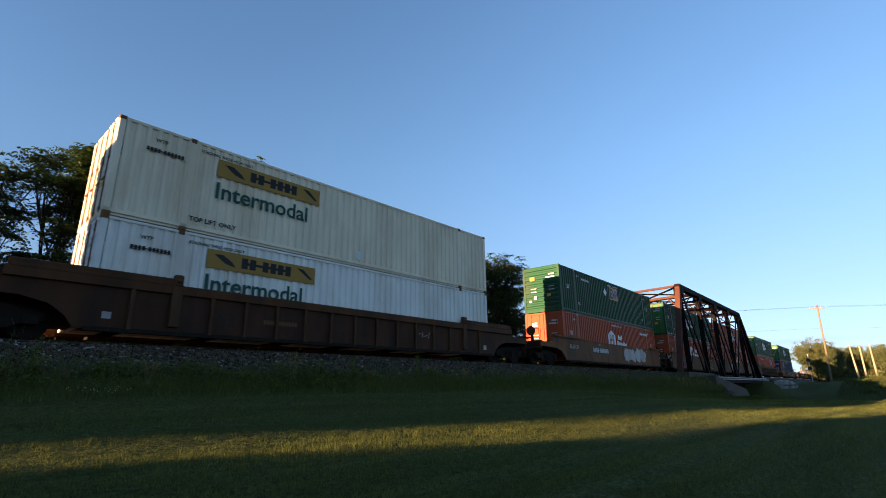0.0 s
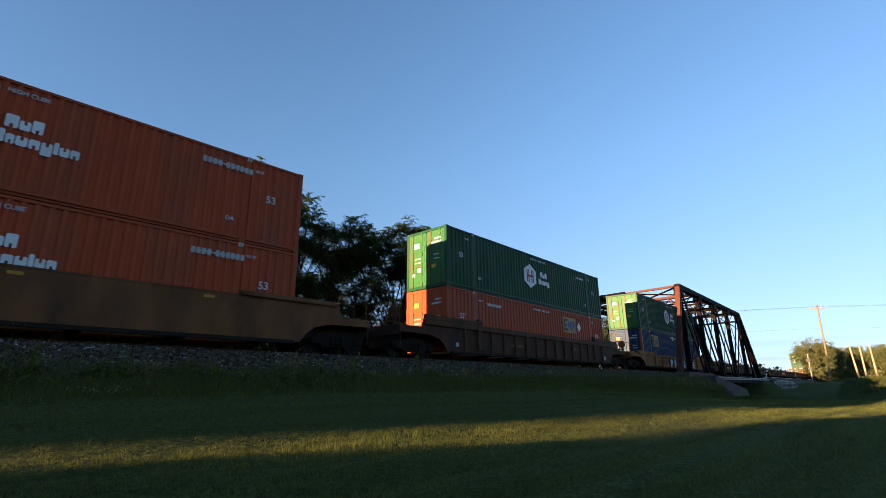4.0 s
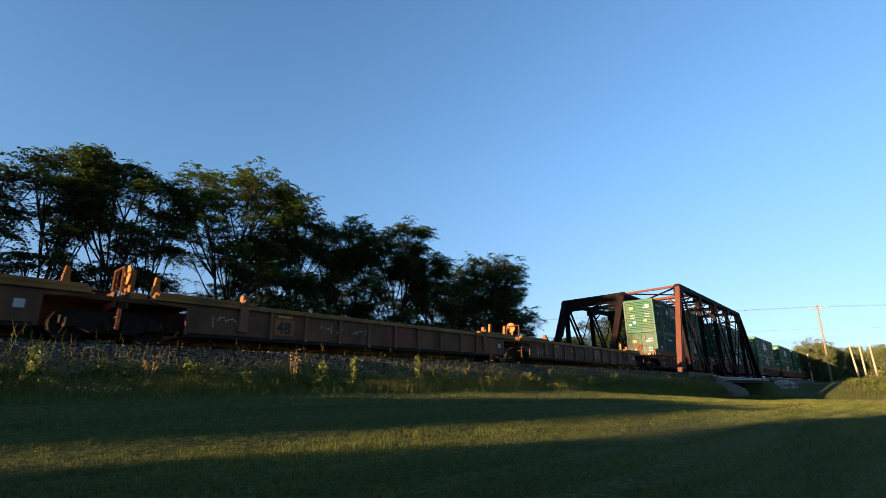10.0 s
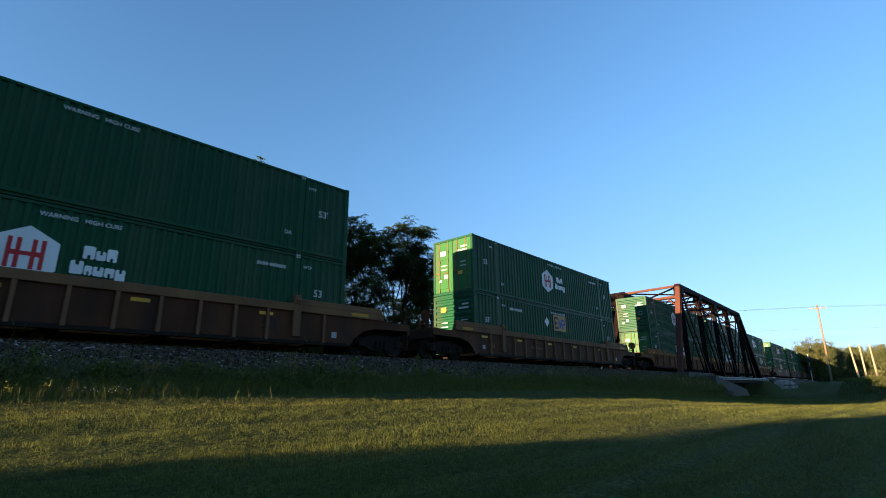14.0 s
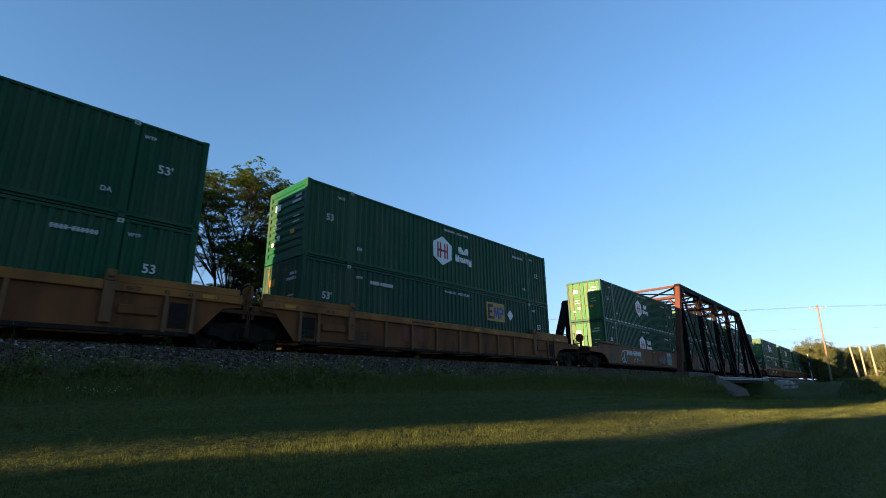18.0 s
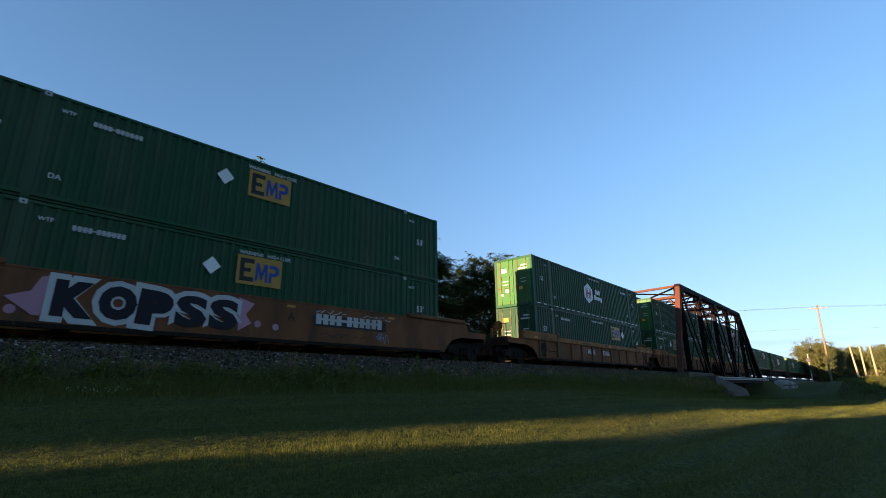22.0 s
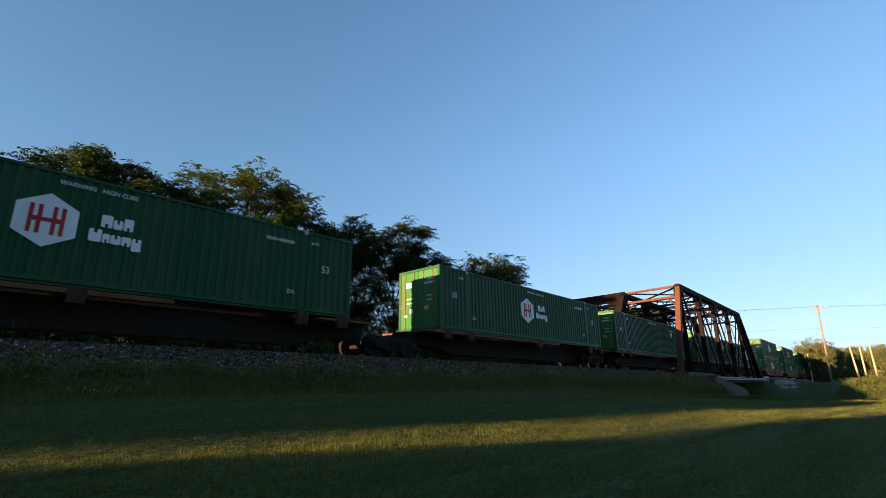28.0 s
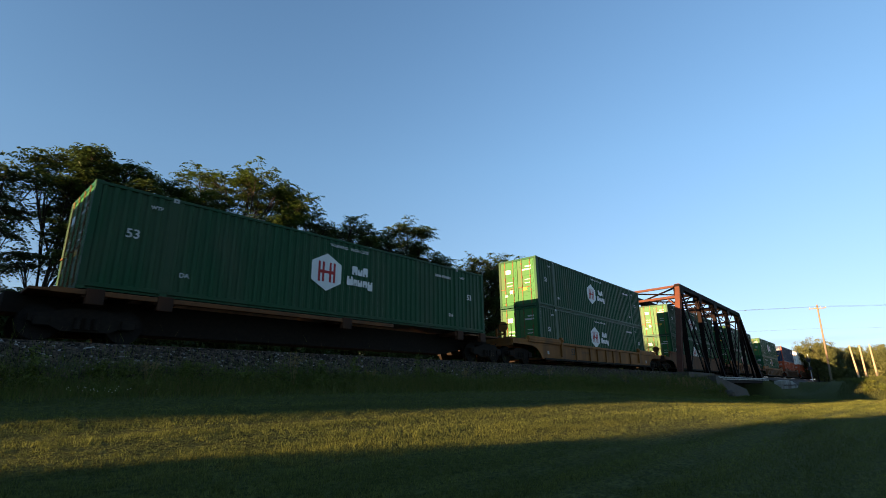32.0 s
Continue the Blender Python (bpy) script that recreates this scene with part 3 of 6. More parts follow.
            for k, sg, s in ((o0, 1, a0), (o1, -1, a1)):
                bm = bmesh.new()
                if bay == 1 and i == 0:
                    pts, drop = [], 3.1
                    for j in range(9):
                        u = j / 8
                        r = 1.75 * (1 - math.cos(u * math.pi / 2))
                        pts.append((r, -0.6 - drop * (1 - u) ** 2))
                    for j in range(8):
                        for z in (0.0,):
                            p0 = on_track(s + 0.46 * pts[j][1] * 0.9, k + sg * (0.15 + pts[j][0]), TOP + pts[j][1])
                            p1 = on_track(s + 0.46 * pts[j + 1][1] * 0.9, k + sg * (0.15 + pts[j + 1][0]), TOP + pts[j + 1][1])
                            q0 = on_track(s + 0.46 * pts[j][1] * 0.9, k, TOP + pts[j][1])
                            q1 = on_track(s + 0.46 * pts[j + 1][1] * 0.9, k, TOP + pts[j + 1][1])
                            vs = [bm.verts.new(c) for c in (p0, p1, q1, q0)]
                            ws = [bm.verts.new(c + Vector((0.05, 0, 0))) for c in (p0, p1, q1, q0)]
                            bm.faces.new(vs)
                            bm.faces.new(ws[::-1])
                            for e in range(4):
                                bm.faces.new((vs[e], ws[e], ws[(e + 1) % 4], vs[(e + 1) % 4]))
                    part("knee_brace", bm, mt, br, "curved plate knee brace")
                else:
                    beam(bm, on_track(s, k + sg * 0.15, TOP - deep - 1.0), on_track(s, k + sg * 1.2, TOP - deep), 0.1, 0.1, (math.cos(th), math.sin(th), 0))
                    part("knee_brace", bm, mt, br)
        for i in range(4):
            for (sa, oa), (sb, ob_) in (((nodes[i], o0), (nodes[i + 1], o1)), ((nodes[i], o1), (nodes[i + 1], o0))):
                bm = bmesh.new()
                beam(bm, on_track(sa + sh0, oa, TOP + 0.05), on_track(sb + sh0, ob_, TOP + 0.05), 0.12, 0.12, (0, 0, 1))
                part("top_lateral", bm, M["truss"], br)
        for k in range(9):
            s = 45.5 + k * 4.3
            bm = bmesh.new()
            beam(bm, on_track(s, o0, -0.65), on_track(s, o1, -0.65), 0.3, 0.75, (math.cos(th), math.sin(th), 0))
            part("floor_beam", bm, M["truss"], br)
        for o in ((o0 + o1) / 2 - 0.95, (o0 + o1) / 2 + 0.95):
            bm = bmesh.new()
            beam(bm, on_track(44.5, o, -0.45), on_track(80.8, o, -0.45), 0.25, 0.5, lat)
            part("stringer", bm, M["truss"], br)
    bm = bmesh.new()
    for o, z in ((-3.15, -0.42), (-3.35, -0.62)):
        beam(bm, on_track(47.0, o, z), on_track(81.5, o, z), 0.05, 0.07, lat)
    for k in range(12):
        beam(bm, on_track(48 + k * 3, -3.4, -0.5), on_track(48 + k * 3, -2.7, -0.5), 0.05, 0.05, (0, 0, 1))
    part("side_pipe", bm, M["mark_soft"], br, "pale pipes along the bridge side")
    # bridge ties
    bm = bmesh.new()
    box(bm, -0.12, 0.12, -1.5, 1.5, -0.2, 0.0, 0.012)
    me = mesh_of("bridge_tie", bm, M["tie"])
    for o in (0.0, 5.9):
        for k in range(74):
            x, y, t2 = track(45.0 + k * 0.49, o)
            linked("bridge_tie", me, br, m=Matrix.Translation((x, y, RZ - 0.168)) @ Matrix.Rotation(t2, 4, "Z"))
    # abutments
    for s0, s1, wing in ((43.0, 46.0, 1), (80.0, 83.5, -1)):
        ab = tagged(new("abutment"), "weathered concrete bridge abutment with a sloping wing wall", "abutment", kind="structure")
        bm = bmesh.new()
        pts = []
        for s, o in ((s0, -3.7), (s1, -3.7), (s1, 10.5), (s0, 10.5)):
            pts.append(on_track(s, o, 0))
        lo = [bm.verts.new((p.x, p.y, -2.2)) for p in pts]
        hi = [bm.verts.new((p.x, p.y, RZ - (1.02 if wing > 0 else 0.95))) for p in pts]
        bm.faces.new(hi)
        for i in range(4):
            bm.faces.new((lo[i], lo[(i + 1) % 4], hi[(i + 1) % 4], hi[i]))
        part("seat_block", bm, M["concrete"], ab)
        for a in ((0, 1) if wing > 0 else (0,)):
            bm = bmesh.new()
            if wing > 0 and a == 0:
                prof = [(s0 - 2.5, RZ - 0.18), (s1 + 2.2, RZ - 0.22), (s1 + 2.2, RZ - 0.6), (s0 - 2.5, RZ - 0.6)]
                d0, d1 = -4.1, -3.2
            elif wing > 0:
                prof = [(s1 - 1.0, RZ - 0.45), (s1 + 10.5, RZ - 1.6), (s1 + 12.2, RZ - 2.6), (s1 + 12.2, -1.9), (s1 - 1.0, -1.9)]
                d0, d1 = -4.9, -4.3
            else:
                prof = [(s1 - 2.5, RZ - 0.75), (s1 + 3, RZ - 0.55), (s1 + 9, RZ - 0.75), (s1 + 14, RZ - 1.2), (s1 + 17, RZ - 1.9), (s1 + 17, -1.9), (s1 - 2.5, -1.9)]
                d0, d1 = -4.8, -4.0
            f = [bm.verts.new(on_track(s, d0, z - RZ)) for s, z in prof]
            g = [bm.verts.new(on_track(s, d1, z - RZ)) for s, z in prof]
            bm.faces.new(f)
            bm.faces.new(g[::-1])
            for i in range(len(prof)):
                bm.faces.new((f[i], g[i], g[(i + 1) % len(prof)], f[(i + 1) % len(prof)]))
            part("wing_wall" if a or wing < 0 else "cap_slab", bm, M["concrete"] if wing > 0 else M["concrete_pale"], ab)


def boulders():
    """Broken concrete and rocks on the creek banks under the bridge."""
    rng = random.Random(14)
    for k in range(18):
        bm = bmesh.new()
        bmesh.ops.create_icosphere(bm, subdivisions=2, radius=1.0)
        off = Vector((rng.uniform(0, 50), 0, 0))
        for v in bm.verts:
            v.co *= 0.8 + 0.45 * noise.noise(v.co * 0.9 + off)
            v.co.x, v.co.y, v.co.z = (max(-0.75, min(0.75, c)) for c in v.co)
        x, y, th = track(rng.uniform(48, 58), rng.uniform(-6.0, -2.5))
        r = rng.uniform(0.35, 0.75)
        ob = tagged(new("boulder", mesh_of("boulder", bm, M["concrete"])), "broken block of weathered concrete on the creek bank", "rock", group="rubble on the creek bank")
        ob.matrix_basis = Matrix.Translation((x, y, ground_z(x, y) + r * 0.3)) @ Matrix.Rotation(rng.uniform(0, 6), 4, "Z") @ Matrix.Diagonal((r * 1.4, r, r * 0.75, 1))


ground()
boulders()
track_bed()
bridge()


# ---- containers ----
CL, CW, CH = 16.15, 1.295, 2.896
CACHE = {}


def cached(key, build):
    if key not in CACHE:
        CACHE[key] = build()
    return CACHE[key]


def side_panel_mesh(col):
    bm = bmesh.new()
    zs = (0.16, 2.80)
    xs, pitch = [], 0.272
    n = int((CL - 0.34) / pitch)
    x0 = (CL - n * pitch) / 2
    for k in range(n):
        b = x0 + k * pitch
        xs += [(b, 0.0), (b + 0.085, 0.0), (b + 0.130, 0.046), (b + 0.227, 0.046)]
    xs.append((x0 + n * pitch, 0.0))
    row = [[bm.verts.new((x, -CW + 0.012 + d, z)) for x, d in xs] for z in zs]
    for i in range(len(xs) - 1):
        bm.faces.new((row[0][i], row[0][i + 1], row[1][i + 1], row[1][i]))
    return mesh_of("side_panel", bm, M[col])


def frame_mesh(col):
    bm = bmesh.new()
    for sy in (-1, 1):
        y0, y1 = sorted((sy * CW, sy * (CW - 0.06)))
        box(bm, 0.02, CL - 0.02, y0, y1, 0.085, 0.20, 0.01)
        box(bm, 0.02, CL - 0.02, *sorted((sy * (CW - 0.05), sy * (CW - 0.10))), 0.02, 0.10)
        box(bm, 0.02, CL - 0.02, y0, y1, 2.79, 2.875, 0.01)
        for x in (0.0, CL - 0.17):
            yy0, yy1 = sorted((sy * CW, sy * (CW - 0.15)))
            box(bm, x, x + 0.17, yy0, yy1, 0.1, 2.8, 0.012)
        for x in (1.88, CL - 1.88 - 0.2):
            box(bm, x, x + 0.2, y0, y1, 0.1, 2.82, 0.008)
    for x in (0.0, CL - 0.14):
        box(bm, x, x + 0.14, -CW, CW, 0.02, 0.17, 0.01)
        box(bm, x, x + 0.14, -CW, CW, 2.76, 2.88, 0.01)
    return mesh_of("frame", bm, M[col])


def casting_mesh(col):
    bm = bmesh.new()
    box(bm, -0.005, 0.185, -CW - 0.004, -CW + 0.17, 0.0, 0.12, 0.014)
    return mesh_of("corner_casting", bm, M[col])


def roof_mesh(col):
    bm = bmesh.new()
    box(bm, 0.1, CL - 0.1, -CW + 0.05, CW - 0.05, 2.80, 2.845)
    for k in range(40):
        x = 0.3 + k * 0.395
        box(bm, x, x + 0.2, -1.15, 1.15, 2.84, 2.862)
    box(bm, 0.1, CL - 0.1, -CW + 0.06, CW - 0.06, 0.06, 0.13)
    return mesh_of("roof", bm, M[col])


def front_wall_mesh(col):
    bm = bmesh.new()
    zs = [0.17]
    prof = []
    k = 0
    z = 0.17
    while z < 2.7:
        prof += [(0.015, z), (0.015, z + 0.10), (0.055, z + 0.15), (0.055, z + 0.23)]
        z += 0.28
    prof.append((0.015, 2.77))
    rows = [[bm.verts.new((d, y, zz)) for d, zz in prof] for y in (-1.15, 1.15)]
    for i in range(len(prof) - 1):
        bm.faces.new((rows[1][i], rows[0][i], rows[0][i + 1], rows[1][i + 1]))
    return mesh_of("front_wall", bm, M[col])


def door_mesh(col):
    bm = bmesh.new()
    box(bm, 0.02, 0.075, 0.012, 1.15, 0.17, 2.76, 0.008)
    for k in range(5):
        z = 0.34 + k * 0.5
        box(bm, 0.006, 0.03, 0.1, 1.06, z, z + 0.3, 0.006)
    return mesh_of("door", bm, M[col])


def rods_mesh(col):
    bm = bmesh.new()
    rod(bm, (-0.01, 0, 0.12), (-0.01, 0, 2.82), 0.019, 6)
    for z in (0.2, 0.9, 1.7, 2.5):
        box(bm, -0.03, 0.01, -0.04, 0.04, z, z + 0.08)
    box(bm, -0.035, 0.0, -0.02, 0.3, 1.12, 1.16)
    return mesh_of("lock_rod", bm, M[col])


def blocks(mat, rects, y=-CW - 0.006, thick=0.004):
    """Flat markings on the near side: (x0, x1, z0, z1) each."""
    bm = bmesh.new()
    for x0, x1, z0, z1 in rects:
        box(bm, x0, x1, y, y + thick, z0, z1)
    return mesh_of("marking", bm, mat)


def polygon(mat, pts, y=-CW - 0.006, thick=0.004):
    bm = bmesh.new()
    prism(bm, pts, y, y + thick)
    return mesh_of("marking", bm, mat)


def comb(x, z, groups, h):
    """One bar with a toothed top and bottom, of the size of a line of writing; groups: teeth in each word."""
    w, g = h * 0.6, h * 0.2
    up, n = [], sum(groups)
    k, px = 0, x
    for gi, cnt in enumerate(groups):
        for j in range(cnt):
            up += [(px, z + h), (px + w, z + h), (px + w, z + h * 0.62), (px + w + g, z + h * 0.62)]
            px += w + g
        if gi < len(groups) - 1:
            up[-1] = (px + h * 0.5, z + h * 0.62)
            px += h * 0.5
    up.pop()
    dn = [(p, 2 * z + h - q) for p, q in up][::-1]
    return dn[::-1] + up[::-1]


def hexagon_logo(box_ob, x, z, tone, sc=1.0):
    w, h = 0.62 * sc, 0.68 * sc
    hexa = [(x - w, z - h * 0.5), (x, z - h), (x + w, z - h * 0.5), (x + w, z + h * 0.5), (x, z + h), (x - w, z + h * 0.5)]
    lg = linked("logo_panel", cached(("hexa", x, z), lambda: polygon(M["mark"], hexa)), box_ob, "white hexagon panel")
    y = -CW - 0.010
    emblem = [(-0.36, -0.36), (-0.27, -0.36), (-0.27, -0.06), (-0.19, -0.06), (-0.19, -0.36), (-0.10, -0.36), (-0.10, -0.05), (0.10, -0.05), (0.10, -0.36), (0.19, -0.36), (0.19, -0.06), (0.27, -0.06),
              (0.27, -0.36), (0.36, -0.36), (0.36, 0.36), (0.27, 0.36), (0.27, 0.06), (0.19, 0.06), (0.19, 0.36), (0.10, 0.36), (0.10, 0.05), (-0.10, 0.05), (-0.10, 0.36), (-0.19, 0.36), (-0.19, 0.06),
              (-0.27, 0.06), (-0.27, 0.36), (-0.36, 0.36)]
    linked("emblem", cached(("hexbars", x, z, tone), lambda: polygon(M[tone], [(x + p, z + q) for p, q in emblem], y)), lg)
    inc = tone != "logo_red"
    short, tall, tail = (0.0, 0.245), (0.0, 0.335), (-0.10, 0.245)
    upper = ((0.25, tall), (0.215, short), (0.225, tall))
    lower = ((0.275, tall), (0.165, short), (0.225, short), (0.215, short), (0.225, tail)) + (((0.10, tall), (0.20, short), (0.19, short)) if inc else ())
    for k, (px, pz, row) in enumerate(((x + 1.10, z + 0.08, upper), (x + 0.88, z - 0.33, lower))):
        for j, (bw, (b0, b1)) in enumerate(row):
            m0, m1, c = px + bw * 0.36, px + bw * 0.64, 0.03
            bar = [(px + c, pz + b0), (px + bw - c, pz + b0), (px + bw, pz + b0 + c), (px + bw, pz + b1 - c), (px + bw - c, pz + b1), (px + c, pz + b1), (px, pz + b1 - c), (px, pz + b0 + c)]
            if bw > 0.15:
                bar = bar[:5] + [(m1, pz + b1), (m1, pz + b1 - 0.10), (m0, pz + b1 - 0.10), (m0, pz + b1)] + bar[5:] if (j + k) % 2 else bar[:1] + [(m0, pz + b0), (m0, pz + b0 + 0.10), (m1, pz + b0 + 0.10), (m1, pz + b0)] + bar[1:]
            linked("wordmark", cached(("hubword", x, z, k, j), lambda: polygon(M["mark"], bar)), box_ob, "white bar of a wordmark")
            px += bw + 0.022


def yellow_logo(box_ob, x, z, w=1.5, h=0.92):
    lg = linked("logo_panel", cached(("ypan", x, z), lambda: blocks(M["logo_yellow"], [(x, x + w, z, z + h)])), box_ob, "yellow logo panel")
    y = -CW - 0.010
    dark = [(0.1, 0.1), (0.55, 0.1), (0.55, 0.24), (0.24, 0.24), (0.24, 0.4), (0.45, 0.4), (0.45, 0.52), (0.24, 0.52), (0.24, h - 0.24), (0.55, h - 0.24), (0.55, h - 0.1), (0.1, h - 0.1)]
    linked("emblem", cached(("ybl", x, z), lambda: polygon(M["logo_black"], [(x + p, z + q) for p, q in dark], y)), lg, "black emblem stroke")
    wide = [(0.60, 0.14), (0.68, 0.14), (0.71, 0.50), (0.78, 0.20), (0.84, 0.20), (0.92, 0.50), (0.94, 0.14), (1.03, 0.14), (1.00, 0.72), (0.90, 0.72), (0.81, 0.42), (0.72, 0.72), (0.62, 0.72)]
    hook = [(1.06, 0.14), (1.16, 0.14), (1.16, 0.36), (1.30, 0.36), (1.40, 0.44), (1.40, 0.64), (1.30, 0.72), (1.06, 0.72), (1.06, 0.60), (1.25, 0.60), (1.28, 0.56), (1.28, 0.51), (1.25, 0.47), (1.06, 0.47)]
    for k, pts in enumerate((wide, hook)):
        linked("emblem", cached(("ybb", x, z, k), lambda: polygon(M["logo_blue"], [(x + p, z + q) for p, q in pts], y)), lg, "blue emblem stroke")


def diamond(box_ob, x, z, r=0.27):
    linked("placard", cached(("dia", x, z), lambda: polygon(M["mark"], [(x, z - r), (x + r, z), (x, z + r), (x - r, z)])), box_ob, "white diamond placard")


def side_text(box_ob, words, x, z, size, mat="mark", tall=1.0):
    linked("lettering", text_mesh(words, size, M[mat], tall=tall, spread=size * 0.016), box_ob, m=Matrix.Translation((x, -CW - 0.004, z)))


def id_bar(box_ob, x, z, h=0.12):
    linked("number_bar", cached(("idb", x, z, h), lambda: polygon(M["mark_soft"], comb(x, z, (4, 6), h))), box_ob)


def end_marks(box_ob, rng, logo_yellow):
    """Bars and stickers on the leading end."""
    def strip(name, mat, y0, y1, z0, z1, lab=""):
        def made():
            bm = bmesh.new()
            box(bm, -0.004, 0.004, y0, y1, z0, z1)
            return mesh_of(name, bm, M[mat])
        linked(name, cached(("strip", mat, y0, y1, z0, z1), made), box_ob, lab)
    strip("number_bar", "mark_soft", -0.95, -0.55, 2.30, 2.39)
    strip("number_bar", "mark_soft", -0.95, -0.35, 2.12, 2.21)
    for z in (1.5, 1.3):
        strip("sticker", "mark_soft", 0.35, 0.75, z, z + 0.05)
        strip("sticker", "mark_soft", -0.9, -0.5, z + 0.05, z + 0.10)
    strip("sticker", "logo_yellow" if logo_yellow else "mark", 0.45, 0.8, 2.05, 2.3, "logo sticker")
    strip("sticker", "yellow", -0.62, -0.36, 0.95, 1.12, "yellow sticker")
    strip("sticker", "mark", 0.35, 0.55, 0.85, 1.05)
    strip("sticker", "mark_soft", 0.72, 0.9, 0.68, 0.82)


def container(kind, col, lab, doors=True, seed=0, emp=4.4, plain_mark=False, dashes=False):
    c = tagged(new("shipping_container"), lab, "shipping container", group="containers on the train")
    steel = col if col != "blue" else "orange"
    linked("frame", cached(("frame", col), lambda: frame_mesh(col)), c)
    if col == "blue":
        def post_mesh():
            bm = bmesh.new()
            box(bm, -0.004, 0.185, -CW - 0.004, -CW + 0.155, 0.12, CH - 0.12, 0.012)
            return mesh_of("corner_post", bm, M["orange"])
        for x in (0.0, CL - 0.18):
            linked("corner_post", cached("bluepost", post_mesh), c, "orange corner post", m=Matrix.Translation((x, 0, 0)))
    cast = cached(("cast", steel), lambda: casting_mesh(steel if col not in ("white", "cream") else "rib"))
    for x in (0.0, CL - 0.18, 1.88, CL - 2.06):
        for z in (0.0, CH - 0.12):
            linked("corner_casting", cast, c, m=Matrix.Translation((x, 0, z)))
    for x in (1.90, CL - 2.04):
        for k, tone in enumerate(("mark_soft", "mark_dark")):
            hole = cached(("hole", k, col in ("white", "cream")), lambda: blocks(M["rib" if col in ("white", "cream") else tone], [(0.0 + 0.05 * k, 0.15 - 0.05 * k, 2.75 + 0.03 * k, 2.87 - 0.04 * k)], -CW - 0.006 - 0.003 * k))
            linked("lifting_plate", hole, c, m=Matrix.Translation((x, 0, 0)))
    pan = cached(("panel", col), lambda: side_panel_mesh(col))
    linked("side_panel", pan, c)
    linked("side_panel", pan, c, m=Matrix.Translation((CL, 0, 0)) @ Matrix.Rotation(math.pi, 4, "Z"))
    linked("roof", cached(("roof", "x"), lambda: roof_mesh("roof")), c)
    linked("rear_wall", cached(("front", col), lambda: front_wall_mesh(col)), c, m=Matrix.Translation((CL, 0, 0)) @ Matrix.Rotation(math.pi, 4, "Z"))
    rng = random.Random(seed)
    if doors:
        # these doors get the green with sunlight painted in
        leaf = "green_door" if col.startswith("green") and (kind == "hub" or seed >= 90) else col
        dm = cached(("door", leaf), lambda: door_mesh(leaf))
        rm = cached(("rod", "x"), lambda: rods_mesh("rib"))
        for sg in (1, -1):
            d = linked("door", dm, c, m=None if sg > 0 else Matrix.Translation((0, -1.162, 0)))
            for y in (0.28, 0.85):
                linked("lock_rod", rm, d, "galvanised lock rod", m=Matrix.Translation((0, y, 0)))
    else:
        linked("front_wall", cached(("front", col), lambda: front_wall_mesh(col)), c)
    end_marks(c, rng, kind == "emp")
    light = "mark_grey" if col in ("white", "cream") else "mark_text"
    # near-side markings
    if kind == "jb":
        lg = linked("logo_panel", cached("jby", lambda: blocks(M["logo_yellow"], [(2.75, 6.42, 1.93, 2.5)])), c, "yellow band with a dark wordmark")
        linked("emblem", cached("jbb", lambda: polygon(M["logo_black"], comb(3.8, 2.06, (2, 4), 0.33), -CW - 0.010)), lg)
        linked("emblem", cached("jbg", lambda: polygon(M["logo_black"], [(2.95, 2.36), (3.3, 2.12), (3.62, 2.05), (3.5, 2.2), (3.2, 2.38)], -CW - 0.010)), lg)
        linked("emblem", cached("jbh", lambda: polygon(M["logo_black"], [(6.25, 2.05), (6.3, 2.1), (5.95, 2.38), (5.72, 2.4), (5.85, 2.3)], -CW - 0.010)), lg)
        linked("lettering", text_mesh("Intermodal", 0.74, M["mark_green"], spread=0.012), c, "green lettering", m=Matrix.Translation((2.72, -CW - 0.004, 1.22)))
        side_text(c, "TOP LIFT ONLY", 2.1, 0.33, 0.2, "mark_dark")
        side_text(c, "STACKING THREE HIGH ONLY", 2.2, 2.55, 0.12, "mark_dark")
        side_text(c, "WTP", 0.95, 2.42, 0.15, "mark_dark")
        diamond(c, 8.3, 0.42, 0.2)
        id_dark = cached("iddark", lambda: polygon(M["mark_dark"], comb(0.75, 2.1, (4, 6), 0.12)))
        linked("number_bar", id_dark, c)
        return c
    if kind == "hub":
        hexagon_logo(c, 7.15, 1.57, "logo_red" if col != "orange" else "orange")
        id_bar(c, 12.75, 2.3, 0.19 if col == "orange" else 0.12)
    elif kind == "emp":
        yellow_logo(c, emp, 1.6)
        if col != "blue":
            diamond(c, emp - 0.75 if emp < 8 else emp + 2.0, 2.02)
            id_bar(c, 3.0 if emp > 5 else 0.75, 2.3, 0.14)
    elif kind == "plain":
        diamond(c, 13.0, 2.02)
        id_bar(c, 12.6, 2.3)
    z53 = 1.5
    if col != "blue":
        side_text(c, "53'" if kind == "emp" else "53", 0.85, z53, 0.35, light)
    side_text(c, "53'" if kind == "emp" else "53", 14.85, z53, 0.35, light)
    side_text(c, "WTP", 1.35 if kind == "hub" else 2.3, 2.42, 0.145, light)
    side_text(c, "WTP", 14.4, 2.42, 0.145, light)
    side_text(c, "DA", 2.3, 0.62, 0.19, light)
    side_text(c, "DA", 13.6, 0.62, 0.19, light)
    side_text(c, "WARNING   HIGH CUBE", 7.25, 2.55, 0.16, light)
    if dashes:
        dm = cached("dash", lambda: blocks(M["mark"], [(0, 0.34, 0.108, 0.163)]))
        for k in range(22):
            x = 0.35 + k * 0.705
            if not 1.5 < x < 2.1 and not CL - 2.4 < x < CL - 1.85:
                linked("reflector", dm, c, "white reflective dash", m=Matrix.Translation((x, 0, 0)))
